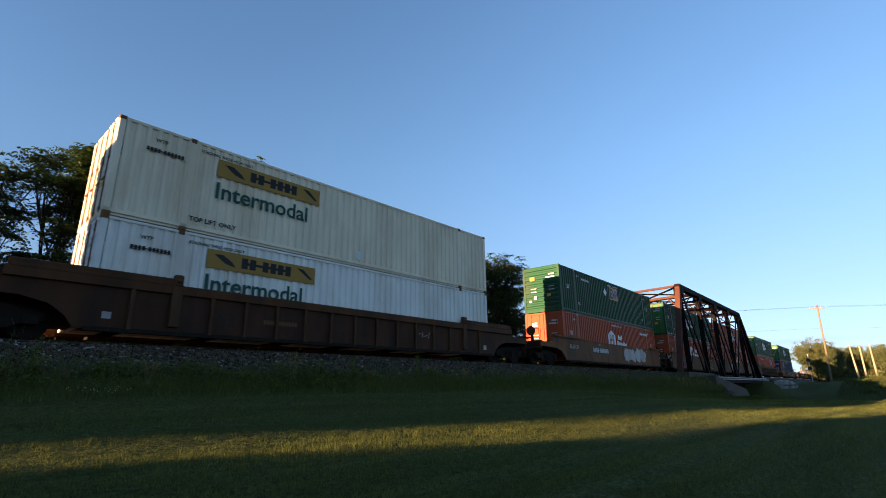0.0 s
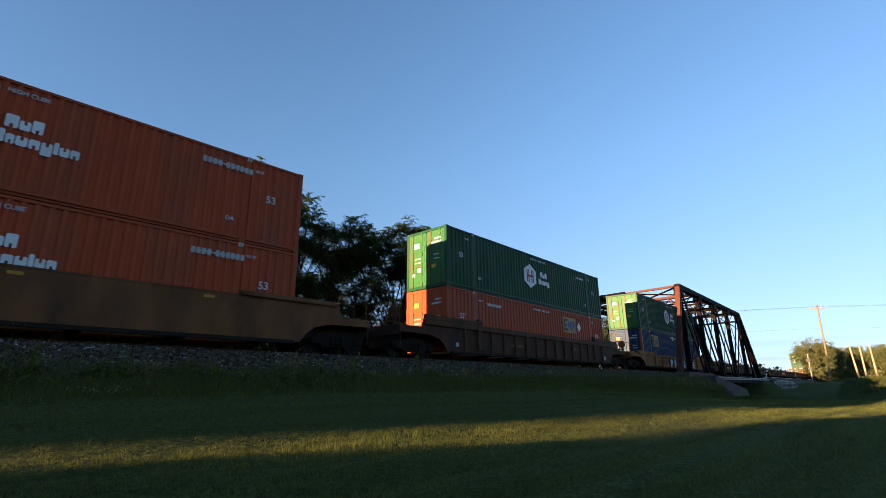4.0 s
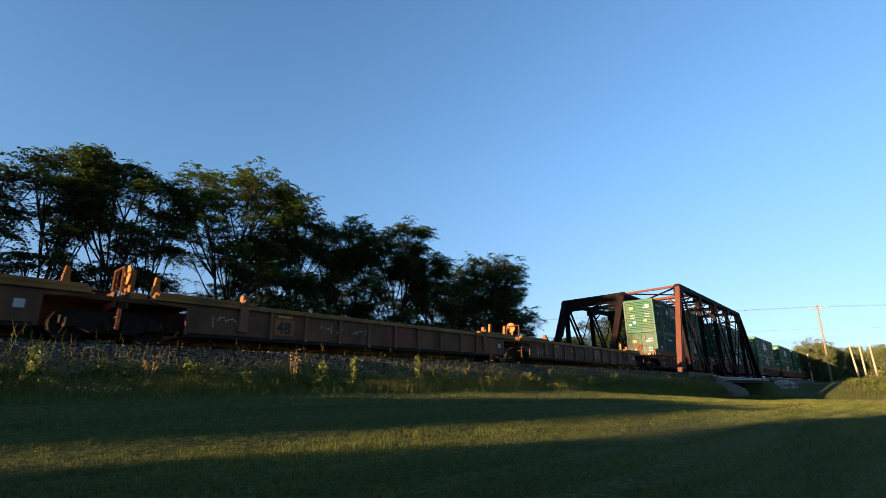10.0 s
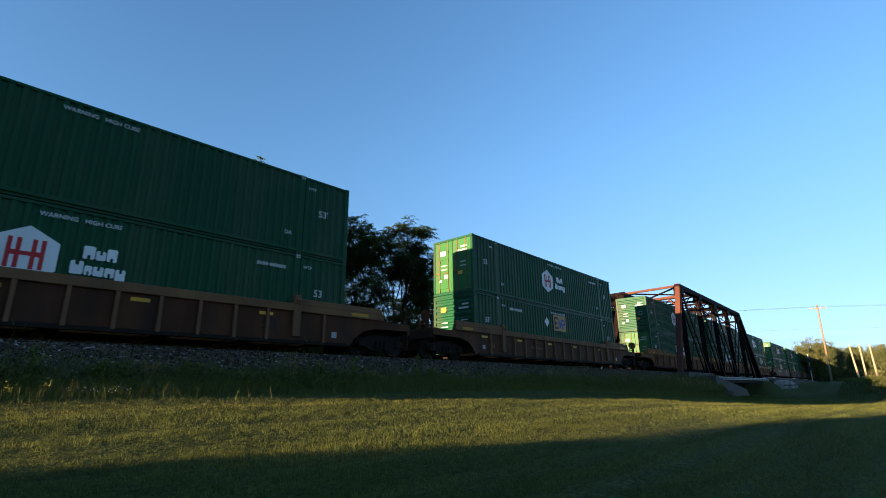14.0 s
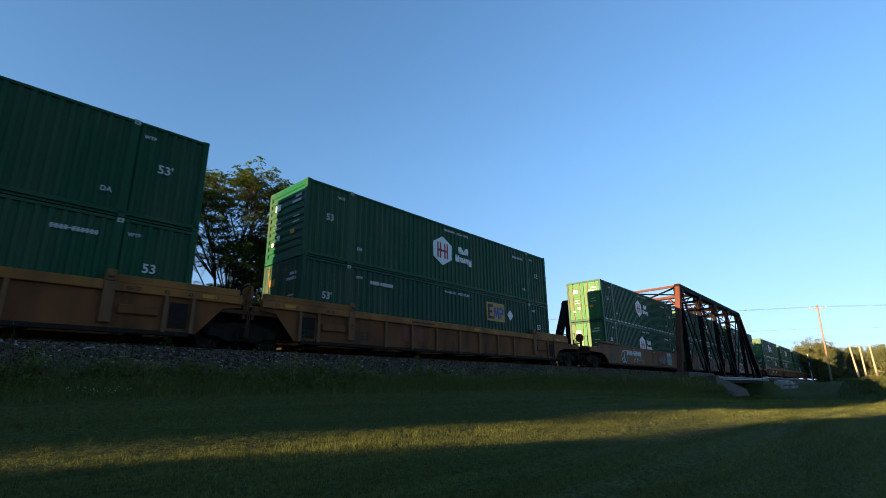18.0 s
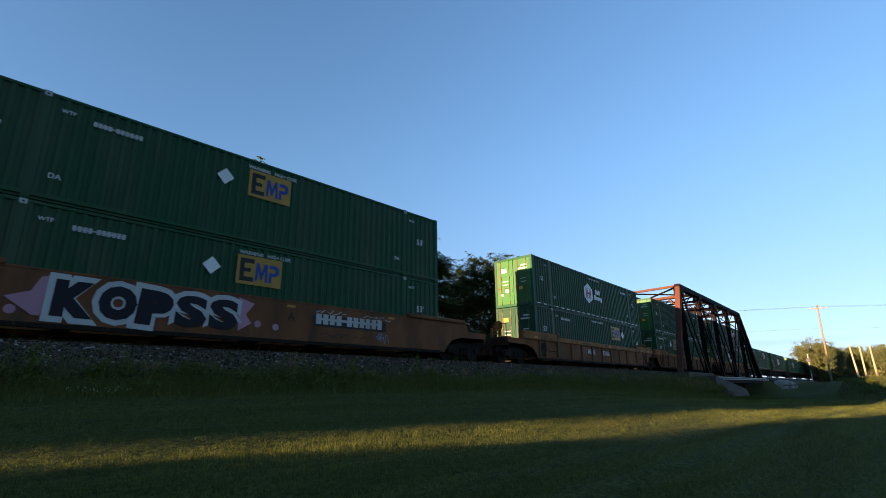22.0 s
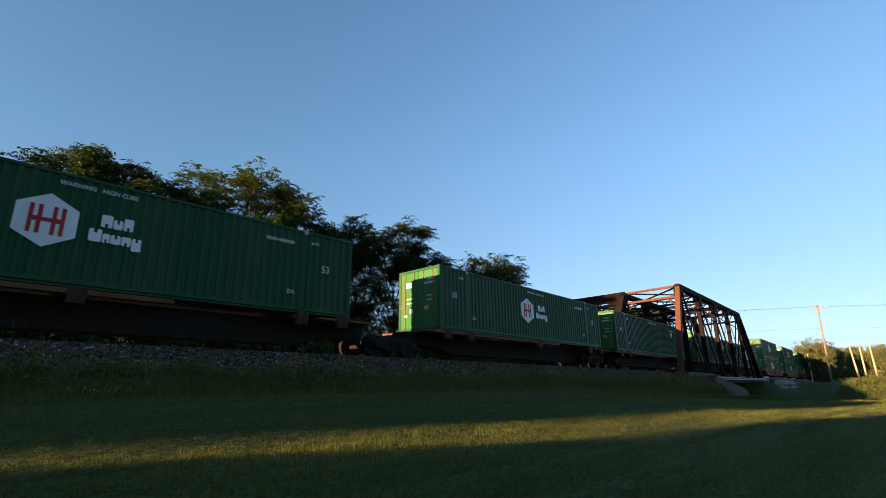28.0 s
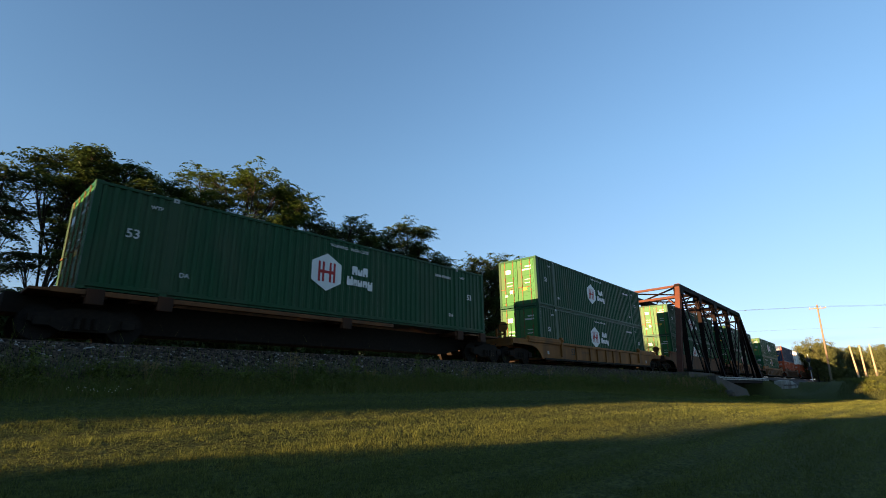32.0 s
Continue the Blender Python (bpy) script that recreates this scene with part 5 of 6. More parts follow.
def dress_empty(car, i, L, x0):
    # locking blocks, horns and rods stand up at both ends of the empty wells
    def block_mesh(h):
        bm = bmesh.new()
        box(bm, -0.12, 0.14, -0.12, 0.12, 1.10, 1.12 + h, 0.03)
        return mesh_of("locking_block", bm, M["well_tan"])

    def horn_mesh():
        bm = bmesh.new()
        prism(bm, [(-0.22, 1.10), (0.26, 1.10), (0.10, 1.6), (0.06, 1.98), (-0.03, 1.98), (-0.08, 1.55)], -0.06, 0.06)
        return mesh_of("guide_horn", bm, M["well_tan"])

    def bar_mesh():
        bm = bmesh.new()
        rod(bm, (-1.0, -0.9, 1.3), (1.0, -0.9, 1.3), 0.03, 6)
        return mesh_of("lock_bar", bm, M["steel"])
    for k, x in enumerate((-0.6, L + 0.6)):
        rng = random.Random(k)
        for q in range(4):
            h = 0.2 + 0.07 * q
            linked("locking_block", cached(("lockb", q), lambda: block_mesh(h)), car, "worn tan locking block", m=Matrix.Translation((x + rng.uniform(-0.9, 0.9), rng.uniform(-1.2, 1.0), 0)))
        linked("guide_horn", cached("horn", horn_mesh), car, "worn tan guide horn", m=Matrix.Translation((x, -0.25, 0)))
        linked("lock_bar", cached("lockbar", bar_mesh), car, m=Matrix.Translation((x, 0, 0)))
    bm = bmesh.new()
    box(bm, 0.1, L - 0.1, -1.36, 1.36, 0.24, 0.29)
    linked("floor", cached("wellfloor", lambda: mesh_of("floor", bm, M["well_dark"])), car)
    if i == 0:
        for words, x in (("Peace", 4.85), ("Love", 6.3), ("GOD", 7.6)):
            car_text(car, words, x, 0.62, 0.5, "spray_lime", 0.01, y=-1.55, name="graffiti", lab="lime spray-painted words")
        number_panel(car, 1.5, 3.2, 0.45, 0.68)
        for x in (9.35, 11.85):
            pts = []
            for k in range(20):
                u = k / 20 * 2 * math.pi
                pts.append((x + 0.018 * 16 * math.sin(u) ** 3, 0.75 + 0.018 * (13 * math.cos(u) - 5 * math.cos(2 * u) - 2 * math.cos(3 * u) - math.cos(4 * u))))
            bm = bmesh.new()
            for k in range(20):
                p, q = pts[k], pts[(k + 1) % 20]
                beam(bm, (p[0], -1.55, p[1]), (q[0], -1.55, q[1]), 0.02, 0.05)
            part("graffiti", bm, M["spray_lime"], car, "lime spray-painted heart")
    else:
        car_blocks(car, "number_panel", "well_tan", [(2.55, 3.25, 0.45, 0.95)], "pale number panel")
        car_text(car, "48", 2.62, 0.52, 0.5, "mark_dark", 0.01, y=-1.474)
        linked("wordmark", polygon(M["red_dull"], comb(7.2, 0.5, (3,), 0.6), -1.47), car, "faded red wordmark bar")
        scrawl(car, 4.2, 0.6, 1.0, 0.32, "mark_grey", 50 + i, 12)
        scrawl(car, 5.5, 0.6, 0.9, 0.32, "mark_grey", 60 + i, 12)
    scrawl(car, 0.5, 0.5, 0.9, 0.4, "mark_grey", 150 + i, 12)
    car_blocks(car, "reflector", "yellow_dull", [(2.65, 3.15, 1.0, 1.08)])
    car_blocks(car, "placard", "mark_grey", [(L - 0.4, L - 0.2, 0.65, 0.85)])


def blob_word(car, x, z, w, h, n, fill, edge, seed):
    """Graffiti letters nobody can read: fat outlined blobs."""
    rng = random.Random(seed)
    for k in range(n):
        cx = x + (k + 0.5) * w / n
        for mat, grow, y in ((edge, 1.0, -1.470 - 0.0008 * k), (fill, 0.88, -1.476 - 0.0008 * k)):
            pts = []
            r2 = random.Random(seed * 31 + k)
            for j in range(15):
                a = 2 * math.pi * j / 15
                r = 0.62 + 0.5 * r2.random()
                pts.append((cx + math.cos(a) * w / n * 0.72 * r * grow, z + h / 2 + math.sin(a) * h * 0.55 * r * grow))
            linked("graffiti", polygon(M[mat], pts, y), car, "fat spray-painted lettering")


def fat_word(car, word, x0, x1, z0, z1, fill, edge, rim=0.05, lab="fat spray-painted letter", inset=0.0, y=-1.476, fat=1.0, lap=0.0):
    """Spray-painted capitals that fill x0..x1 and z0..z1, each a rim and a fill."""
    n, rng = len(word), random.Random(len(word) + int(x0 * 10))
    for k, ch in enumerate(word):
        a, b = x0 + (x1 - x0) * k / n - lap, x0 + (x1 - x0) * (k + 1) / n + lap
        tip_by = rng.uniform(-0.1, 0.16)
        if ch in "I!":
            a, b = a + (b - a) * 0.25, b - (b - a) * 0.25
        dz0, dz1 = rng.uniform(0, 0.06) * (z1 - z0), rng.uniform(0, 0.08) * (z1 - z0)
        for mat, grow, heavy, yy in ((edge, rim * 0.5, 0.075 + rim * 0.6, y - 0.0012 * k), (fill, -rim * 0.5 - inset, 0.095, y - 0.0112 - 0.0012 * k)):
            me = text_mesh(ch, 1.0, M[mat], heavy * (0.5 if ch in "SGE" else 0.8) * fat)
            xs, zs = [v.co.x for v in me.vertices], [v.co.z for v in me.vertices]
            sx, sz = (b - a + 2 * grow) / (max(xs) - min(xs)), (z1 - dz1 - z0 - dz0 + 2 * grow) / (max(zs) - min(zs))
            linked("graffiti", me, car, lab, m=Matrix(((sx, 0, tip_by * sz, a - tip_by * sz * 0.35 - grow - min(xs) * sx), (0, 1, 0, yy), (0, 0, sz, z0 + dz0 - grow - min(zs) * sz), (0, 0, 0, 1))))


def scrawl(car, x, z, w, h, mat, seed, turns=14, r=0.012):
    """A thin sprayed line that nobody can read."""
    rng = random.Random(seed)
    bm = bmesh.new()
    pts = [(x, z + h / 2)] + [(x + w * (k + 1) / turns + rng.uniform(-.5, .5) * w / turns * 2, z + h * rng.random()) for k in range(turns)]
    rows = [[bm.verts.new((a + da, -1.472, b + db)) for da, db in ((-r * 0.7, r * 0.7), (r * 0.7, -r * 0.7))] for a, b in pts]
    for (a, b), (c, d) in zip(rows[:-1], rows[1:]):
        bm.faces.new((a, b, d, c))
    part("graffiti", bm, M[mat], car, "thin sprayed scrawl")


def number_panel(car, x0, x1, z0, z1, tone="mark_grey"):
    car_blocks(car, "number_panel", "mark_dark", [(x0, x1, z0, z1)], "black number panel", y=-1.468)
    linked("number_bar", polygon(M[tone], comb(x0 + 0.12, z0 + (z1 - z0) * 0.2, (4, 6), (x1 - x0 - 0.3) / 8.4), -1.474), car)


def decorate(car, s, style):
    n = round(s)
    if style == "smooth":
        car_text(car, "53", 0.35, 0.50, 0.66, "mark_dark", 0.012, y=-1.466)
        car_text(car, "125 T", -1.15, 1.14, 0.24, "mark_text", y=-1.425)
        for k, x in enumerate((0.5, 1.3, 14.2, 15.1)):
            scrawl(car, x, 1.2, 0.5, 0.16, "rib_dark", n + k, 9)
        car_blocks(car, "reflector", "yellow_dull", [(k, k + 0.3, 1.38, 1.46) for k in (4.4, 8.9, 13.2)])
        if n == 26:
            blob_word(car, 8.6, 0.45, 4.35, 1.08, 4, "mark_grey", "spray_pink", 3)
            scrawl(car, 12.1, 0.7, 0.5, 0.45, "logo_red", 5, 12, 0.02)
            number_panel(car, 3.4, 6.1, 0.86, 1.18)
            car_text(car, "BUTCH", 0.35, 1.0, 0.36, "mark_grey", y=-1.466)
        elif n == 46:
            fat_word(car, "GROA", 2.75, 4.8, 0.45, 1.42, "spray_wine", "spray_pink", 0.05, "pink-edged spray-painted letter")
            scrawl(car, 5.9, 0.45, 1.9, 0.6, "mark_dark", 8, 18, 0.018)
            fat_word(car, "BERG", 10.75, 13.9, 0.48, 1.45, "well_brown", "spray_mint", 0.05, "hollow mint-edged spray-painted letter")
            scrawl(car, 14.9, 0.55, 0.9, 0.2, "mark_dark", 9, 12, 0.014)
        elif n == 66:
            blob_word(car, 3.5, 0.48, 2.4, 0.85, 3, "mark_grey", "mark_soft", 5)
            car_blocks(car, "graffiti", "mark_dark", [(4.3, 4.5, 0.8, 1.15), (4.9, 5.1, 0.8, 1.15)], "dark paint strokes")
            scrawl(car, 3.0, 1.05, 0.8, 0.3, "mark_grey", 10)
        elif n == 360:
            number_panel(car, 3.0, 6.2, 0.90, 1.24)
            fat_word(car, "GU", 2.1, 3.0, 0.42, 1.30, "mark_dark", "mark_soft", 0.06)
            for k in range(4):
                scrawl(car, 4.2 + k * 0.55, 0.45, 0.6, 0.5, "mark_grey", 70 + k, 8, 0.02)
            for k in range(5):
                scrawl(car, 10.1 + 0.3 * k, 0.5 + 0.1 * (k % 2), 0.55, 0.55 + 0.06 * k, "spray_lilac", 80 + k, 14, 0.016)
            scrawl(car, 9.2, 1.15, 0.9, 0.3, "spray_navy", 87, 22, 0.018)
            scrawl(car, 8.0, 1.2, 0.7, 0.2, "mark_dark", 88)
            scrawl(car, 5.6, 1.25, 1.4, 0.28, "mark_dark", 89, 20)
            car_blocks(car, "graffiti", "spray_teal", [(12.2, 13.4, 0.50, 1.54)], "teal painted panel")
            for k in range(7):
                scrawl(car, 12.28 + 0.15 * k, 0.55, 0.14, 0.42, "mark_dark", 90 + k, 3, 0.010)
            linked("graffiti", polygon(M["mark_dark"], [(12.3, 1.02), (12.8, 1.14), (13.3, 1.0), (13.3, 1.05), (12.8, 1.19), (12.3, 1.07)], -1.474), car, "dark paint stroke")
            for x in (12.5, 13.02):
                linked("graffiti", polygon(M["mark_soft"], [(x + 0.16 * math.cos(a * 0.785), 1.36 + 0.11 * math.sin(a * 0.785)) for a in range(8)], -1.474), car, "pale painted round")
            scrawl(car, 13.55, 0.5, 0.45, 0.3, "spray_lime", 99)
        elif n == 380:
            fat_word(car, "SLOBS", 2.75, 6.95, 0.36, 1.55, "spray_black", "mark_grey", 0.05, "fat black pale-edged spray-painted letter", fat=0.9, lap=0.09)
            fat_word(car, "RY", 6.9, 7.65, 0.6, 1.35, "spray_teal", "mark_dark", 0.04)
            scrawl(car, 7.75, 0.75, 1.1, 0.4, "mark_dark", 21, 16)
            car_text(car, "2017", 7.95, 0.52, 0.26, "mark_dark", y=-1.466)
            car_blocks(car, "graffiti", "red_dull", [(9.0, 10.6, 0.75, 1.38)], "faded red sprayed patch", y=-1.467)
            fat_word(car, "HAROWE!", 9.1, 13.55, 0.38, 1.52, "spray_black", "mark_soft", 0.045, "black white-edged spray-painted letter", fat=1.15, lap=0.09)
            scrawl(car, 13.8, 0.7, 1.0, 0.35, "mark_dark", 22)
            car_text(car, "EARSO", 15.4, 0.95, 0.22, "mark_grey", y=-1.466)
        elif n == 399:
            linked("graffiti", polygon(M["spray_pink"], [(2.0, 0.88), (2.55, 0.5), (2.7, 0.5), (2.75, 1.45), (2.6, 1.4), (2.45, 1.05)], -1.473), car, "pink painted star")
            linked("graffiti", polygon(M["spray_pink"], [(7.35, 0.5), (7.75, 0.75), (7.55, 1.0), (7.8, 1.35), (7.3, 1.5)], -1.473), car, "pink painted star")
            for x, z in ((2.15, 0.6), (7.95, 0.75), (8.55, 0.7)):
                linked("graffiti", polygon(M["spray_pink"], [(x + 0.11 * math.cos(a * 0.785), z + 0.11 * math.sin(a * 0.785)) for a in range(8)], -1.473), car, "pink painted dot")
            fat_word(car, "KOPSS", 2.85, 7.35, 0.42, 1.52, "spray_black", "mark_soft", 0.17, "fat black white-edged spray-painted letter", -0.03, fat=1.1, lap=0.03)
            car_text(car, "A", 8.95, 0.95, 0.38, "mark_dark", y=-1.466)
            number_panel(car, 9.88, 13.08, 0.86, 1.24)
            scrawl(car, 10.0, 1.3, 1.2, 0.14, "mark_text", 31, 14)
            scrawl(car, 12.0, 1.28, 1.3, 0.14, "mark_text", 32, 14)
            scrawl(car, 12.6, 0.42, 0.6, 0.42, "spray_blue", 33, 14)
            scrawl(car, 10.2, 0.5, 2.0, 0.2, "mark_dark", 34, 20)
    elif style == "tan" and s < 200:
        for ch, a, b in (("P", 5.74, 6.68), ("N", 6.88, 8.02), ("K", 8.2, 9.18), ("I", 9.1, 10.7), ("D", 10.7, 12.2), ("E", 12.5, 13.42)):
            fat_word(car, ch, a, b, 0.36, 1.06, "spray_blue" if ch != "E" else "mark_soft", "spray_navy", 0.05, "light blue spray-painted letter")
        number_panel(car, 2.85, 4.95, 0.58, 0.80, "rib")
        scrawl(car, 1.9, 0.5, 1.8, 0.3, "spray_teal", 41, 12)
        scrawl(car, 3.6, 0.6, 0.9, 0.5, "mark_dark", 42, 12)
    else:
        top = STYLES[style][5]
        if style == "brown":
            car_text(car, "53", 2.45, 0.50, 0.42, "mark_dark", 0.008, y=-1.466)
            car_text(car, "125T", -0.02, 0.52, 0.26, "mark_dark", 0.002, y=-1.474)
            for words, x in (("53", -1.0), ("48", -0.3), ("45", 0.35), ("40/20", 0.9), ("40/20", 14.5), ("45", 15.4), ("48", 16.0), ("53", 16.7)):
                car_text(car, words, x, top - 0.19, 0.16, "mark_dark", y=-1.556)
            car_text(car, "C", 1.95, 0.85, 0.2, "mark_dark", y=-1.58)
            linked("wordmark", polygon(M["red_dull"], comb(4.55, 0.62, (3,), 0.55), -1.468), car, "faded red wordmark bar")
            car_blocks(car, "reflector", "yellow_dull", [(k, k + 0.42, 1.33, 1.43) for k in (-0.65, 9.0, 16.4)], y=-1.556)
            linked("number_bar", polygon(M["mark_dark"], comb(5.0, 1.34, (8, 6, 7), 0.075), -1.556), car)
        else:
            car_text(car, "53", 13.0 if style == "pale" else 3.2, 0.62, 0.5, "mark_dark", 0.012, y=-1.466)
            linked("number_bar", polygon(M["rib"], comb(4.6, 0.75, (4, 6), 0.14), -1.47), car)
            car_blocks(car, "placard", "mark_grey", [(0.35, 0.55, 0.55, 0.72), (15.55, 15.75, 0.5, 0.7)])
        if style == "pale":
            car_blocks(car, "reflector", "yellow", [(k, k + 0.45, 1.06, 1.16) for k in (0.3, 3.3, 6.4, 9.4, 12.9)], y=-1.468)
            car_blocks(car, "reflector", "yellow_dull", [(k, k + 0.75, top - 0.18, top - 0.07) for k in (-1.2, 16.3)], y=-1.556)
            car_text(car, "53", 1.05, 0.62, 0.3, "rib", 0.004, y=-1.466)
        if style == "brown" and n == 423:
            for words, x in (("MEME", 5.9), ("DASK", 8.2)):
                car_text(car, words, x, 0.78, 0.42, "mark_text", 0.004, name="graffiti", lab="white spray-painted word", y=-1.466)
        if style == "dark":
            scrawl(car, 11.3, 0.75, 0.7, 0.35, "mark_grey", n, 10, 0.01)


build_train()


# ---- plants ----
def leaf_cloud(name, centres, radii, per, size, material, seed, droop=0.3, flat=0.62):
    """Many small folded leaves round the centres, as one mesh."""
    rng = np.random.default_rng(seed)
    c = np.repeat(np.asarray(centres), per, axis=0)
    r = np.repeat(np.asarray(radii), per)
    n = len(c)
    d = rng.normal(size=(n, 3))
    d /= np.linalg.norm(d, axis=1)[:, None]
    p = c + d * (r * rng.random(n) ** 0.5)[:, None] * (1, 1, flat)
    u = rng.normal(size=(n, 3))
    u[:, 2] -= droop
    u /= np.linalg.norm(u, axis=1)[:, None]
    v = np.cross(u, rng.normal(size=(n, 3)))
    v /= np.linalg.norm(v, axis=1)[:, None]
    w = np.cross(u, v)
    L = size * rng.uniform(0.6, 1.4, n)[:, None]
    q = np.stack([p - u * L, p + v * L * 0.34 + w * L * 0.12, p + u * L, p - v * L * 0.34 + w * L * 0.12], 1).reshape(-1, 3)
    return raw_mesh(name, q, np.arange(4 * n), 4, material)


def sticks(name, segs, material, sides=5):
    """Tapered round pieces (p, q, r1, r2) as one mesh."""
    ring = np.linspace(0, 2 * np.pi, sides, endpoint=False)
    vs, fl = [], []
    for k, (p, q, r1, r2) in enumerate(segs):
        p, q = np.array(p), np.array(q)
        u = (q - p) / max(1e-6, np.linalg.norm(q - p))
        a = np.cross(u, (0.31, 0.95, 0.05))
        a /= np.linalg.norm(a)
        b = np.cross(u, a)
        d = np.outer(np.cos(ring), a) + np.outer(np.sin(ring), b)
        vs += [p + d * r1, q + d * r2]
        o = k * 2 * sides
        for i in range(sides):
            j = (i + 1) % sides
            fl += [o + i, o + j, o + sides + j, o + sides + i]
    return raw_mesh(name, np.concatenate(vs), fl, 4, material)


def frond_cloud(name, tips, per, length, pairs, material, seed, sag=0.45):
    """Feathered leaves: at every twig end a loose star of fronds, each a row of paired leaflets that arches and droops."""
    rng = np.random.default_rng(seed)
    p = np.repeat(np.asarray(tips), per, axis=0)
    n = len(p)
    a = rng.uniform(0, 2 * np.pi, n)
    out = np.stack([np.cos(a), np.sin(a), np.zeros(n)], 1)
    rise = rng.uniform(-0.35, 0.95, n)
    size = length * rng.uniform(0.55, 1.2, n)
    side = np.stack([-np.sin(a), np.cos(a), np.zeros(n)], 1)
    t = np.linspace(0.2, 1.0, pairs)
    fwd = size[:, None] * t[None, :] * (1 - 0.12 * t[None, :])
    up = size[:, None] * (rise[:, None] * t[None, :] - (sag + 0.25 * np.abs(rise[:, None])) * t[None, :] ** 2)
    c = p[:, None, :] + out[:, None, :] * fwd[:, :, None]
    c[:, :, 2] += up
    q = []
    for sg in (-1, 1):
        L = size[:, None, None] * 0.30 * rng.uniform(0.75, 1.2, (n, pairs, 1)) * (1.1 - 0.35 * t)[None, :, None]
        d = side[:, None, :] * sg * 0.86 + out[:, None, :] * 0.42 + rng.normal(0, 0.14, (n, pairs, 3))
        d[:, :, 2] -= 0.32
        d /= np.linalg.norm(d, axis=2)[:, :, None]
        w = np.cross(d, rng.normal(0, 0.3, (n, pairs, 3)) + (0, 0, 1))
        w /= np.linalg.norm(w, axis=2)[:, :, None]
        w = w * L * 0.30
        q.append(np.stack([c, c + d * L * 0.45 + w, c + d * L, c + d * L * 0.45 - w], 2))
    q = np.stack(q, 2).reshape(-1, 3)
    return raw_mesh(name, q, np.arange(len(q)), 4, material)


def feathered_tree(height, wide, seed, leaf_mat, bare=0.38, stems=3, lobes=13, per=9, twigs=13, frond=0.62, pairs=6, low=0.0):
    """Thin ascending stems, limbs to loose tiers of leaf clumps with sky between them. bare: share of the height without leaves; low: chance of a clump under it."""
    rng = random.Random(seed)
    segs, tips = [], []
    half = wide / 2
    lines = []
    for k in range(stems):
        ang = 6.283 * (k + rng.random() * 0.7) / stems
        lean = half * (rng.uniform(0.18, 0.42) if stems > 1 else 0.08)
        pts = []
        for j in range(8):
            u = j / 7
            bow = u ** 1.5 * lean
            pts.append(Vector((math.cos(ang) * bow + rng.uniform(-.07, .07), math.sin(ang) * bow + rng.uniform(-.07, .07), height * 0.86 * u - 0.2)))
        r0 = height * (0.0075 if stems > 1 else 0.011)
        for j in range(7):
            segs.append((pts[j], pts[j + 1], r0 * (1 - 0.115 * j), r0 * (1 - 0.115 * (j + 1))))
        lines.append(pts)

    def reach(z):
        """Half width of the crown at a share of the height."""
        u = (z - bare) / (1 - bare)
        if u < 0:
            return 0.7
        return max(0.2, (0.74 + 1.05 * u - 1.45 * max(0.0, u - 0.35) ** 1.1 * (1.25 if u > 0.8 else 1.0)))
    centres = []
    tries = 0
    while len(centres) < lobes and tries < 4000:
        tries += 1
        z = bare + (1 - bare) * (1 - rng.random() ** 1.35 * 0.98) - 0.06
        if rng.random() < low:
            z = rng.uniform(bare * 0.55, bare)
        ang, r = rng.uniform(0, 6.283), half * min(1.0, reach(z)) * math.sqrt(rng.uniform(0.02, 0.8))
        c = Vector((math.cos(ang) * r, math.sin(ang) * r, z * height))
        if all((c - d).length > wide * 0.105 for d in centres):
            centres.append(c)
    for c in centres:
        ln = min(lines, key=lambda pts: (pts[5] - c).length)
        j = max(1, min(6, int((c.z / height - rng.uniform(0.14, 0.26)) / 0.86 * 7)))
        a = ln[j]
        mid_p = a.lerp(c, 0.5) + Vector((rng.uniform(-.15, .15), rng.uniform(-.15, .15), -0.06 * (c - a).length))
        segs.append((a, mid_p, height * 0.0038, height * 0.003))
        segs.append((mid_p, c, height * 0.003, height * 0.002))
        r = wide * rng.uniform(0.11, 0.19)
        for k in range(int(twigs * rng.uniform(0.7, 1.25))):
            d = Vector((rng.gauss(0, 1), rng.gauss(0, 1), rng.gauss(0, 0.55))).normalized() * r * rng.uniform(0.35, 1.0)
            d.z = d.z * 0.8 + 0.1
            t = c + d
            t.z = min(t.z, height * 0.985)
            segs.append((mid_p.lerp(c, rng.uniform(0.3, 1.0)), t, 0.016, 0.007))
            tips.append(tuple(t))
    for pts in lines:
        for k in range(3):
            tips.append(tuple(pts[-1] + Vector((rng.uniform(-.25, .25), rng.uniform(-.25, .25), rng.uniform(-0.1, 0.2)))))
        segs.append((pts[-1], Vector(tips[-1]), 0.02, 0.008))
    high = max(t[2] for t in tips) + 0.12
    f = height / high
    segs = [((a.x, a.y, a.z * f), (b.x, b.y, b.z * f), r1, r2) for a, b, r1, r2 in segs]
    tips = [(x, y, z * f) for x, y, z in tips]
    # dead twigs on the bare part of the stems
    for k in range(stems * 7):
        pts = lines[k % stems]
        a = pts[rng.randrange(2, 5)]
        b = a + Vector((rng.uniform(-1, 1), rng.uniform(-1, 1), rng.uniform(0.5, 1.1))) * 0.9
        segs.append((tuple(a), tuple(b), 0.014, 0.005))
    return sticks("trunk", segs, M["bark"]), frond_cloud("crown", tips, per, frond, pairs, leaf_mat, seed)


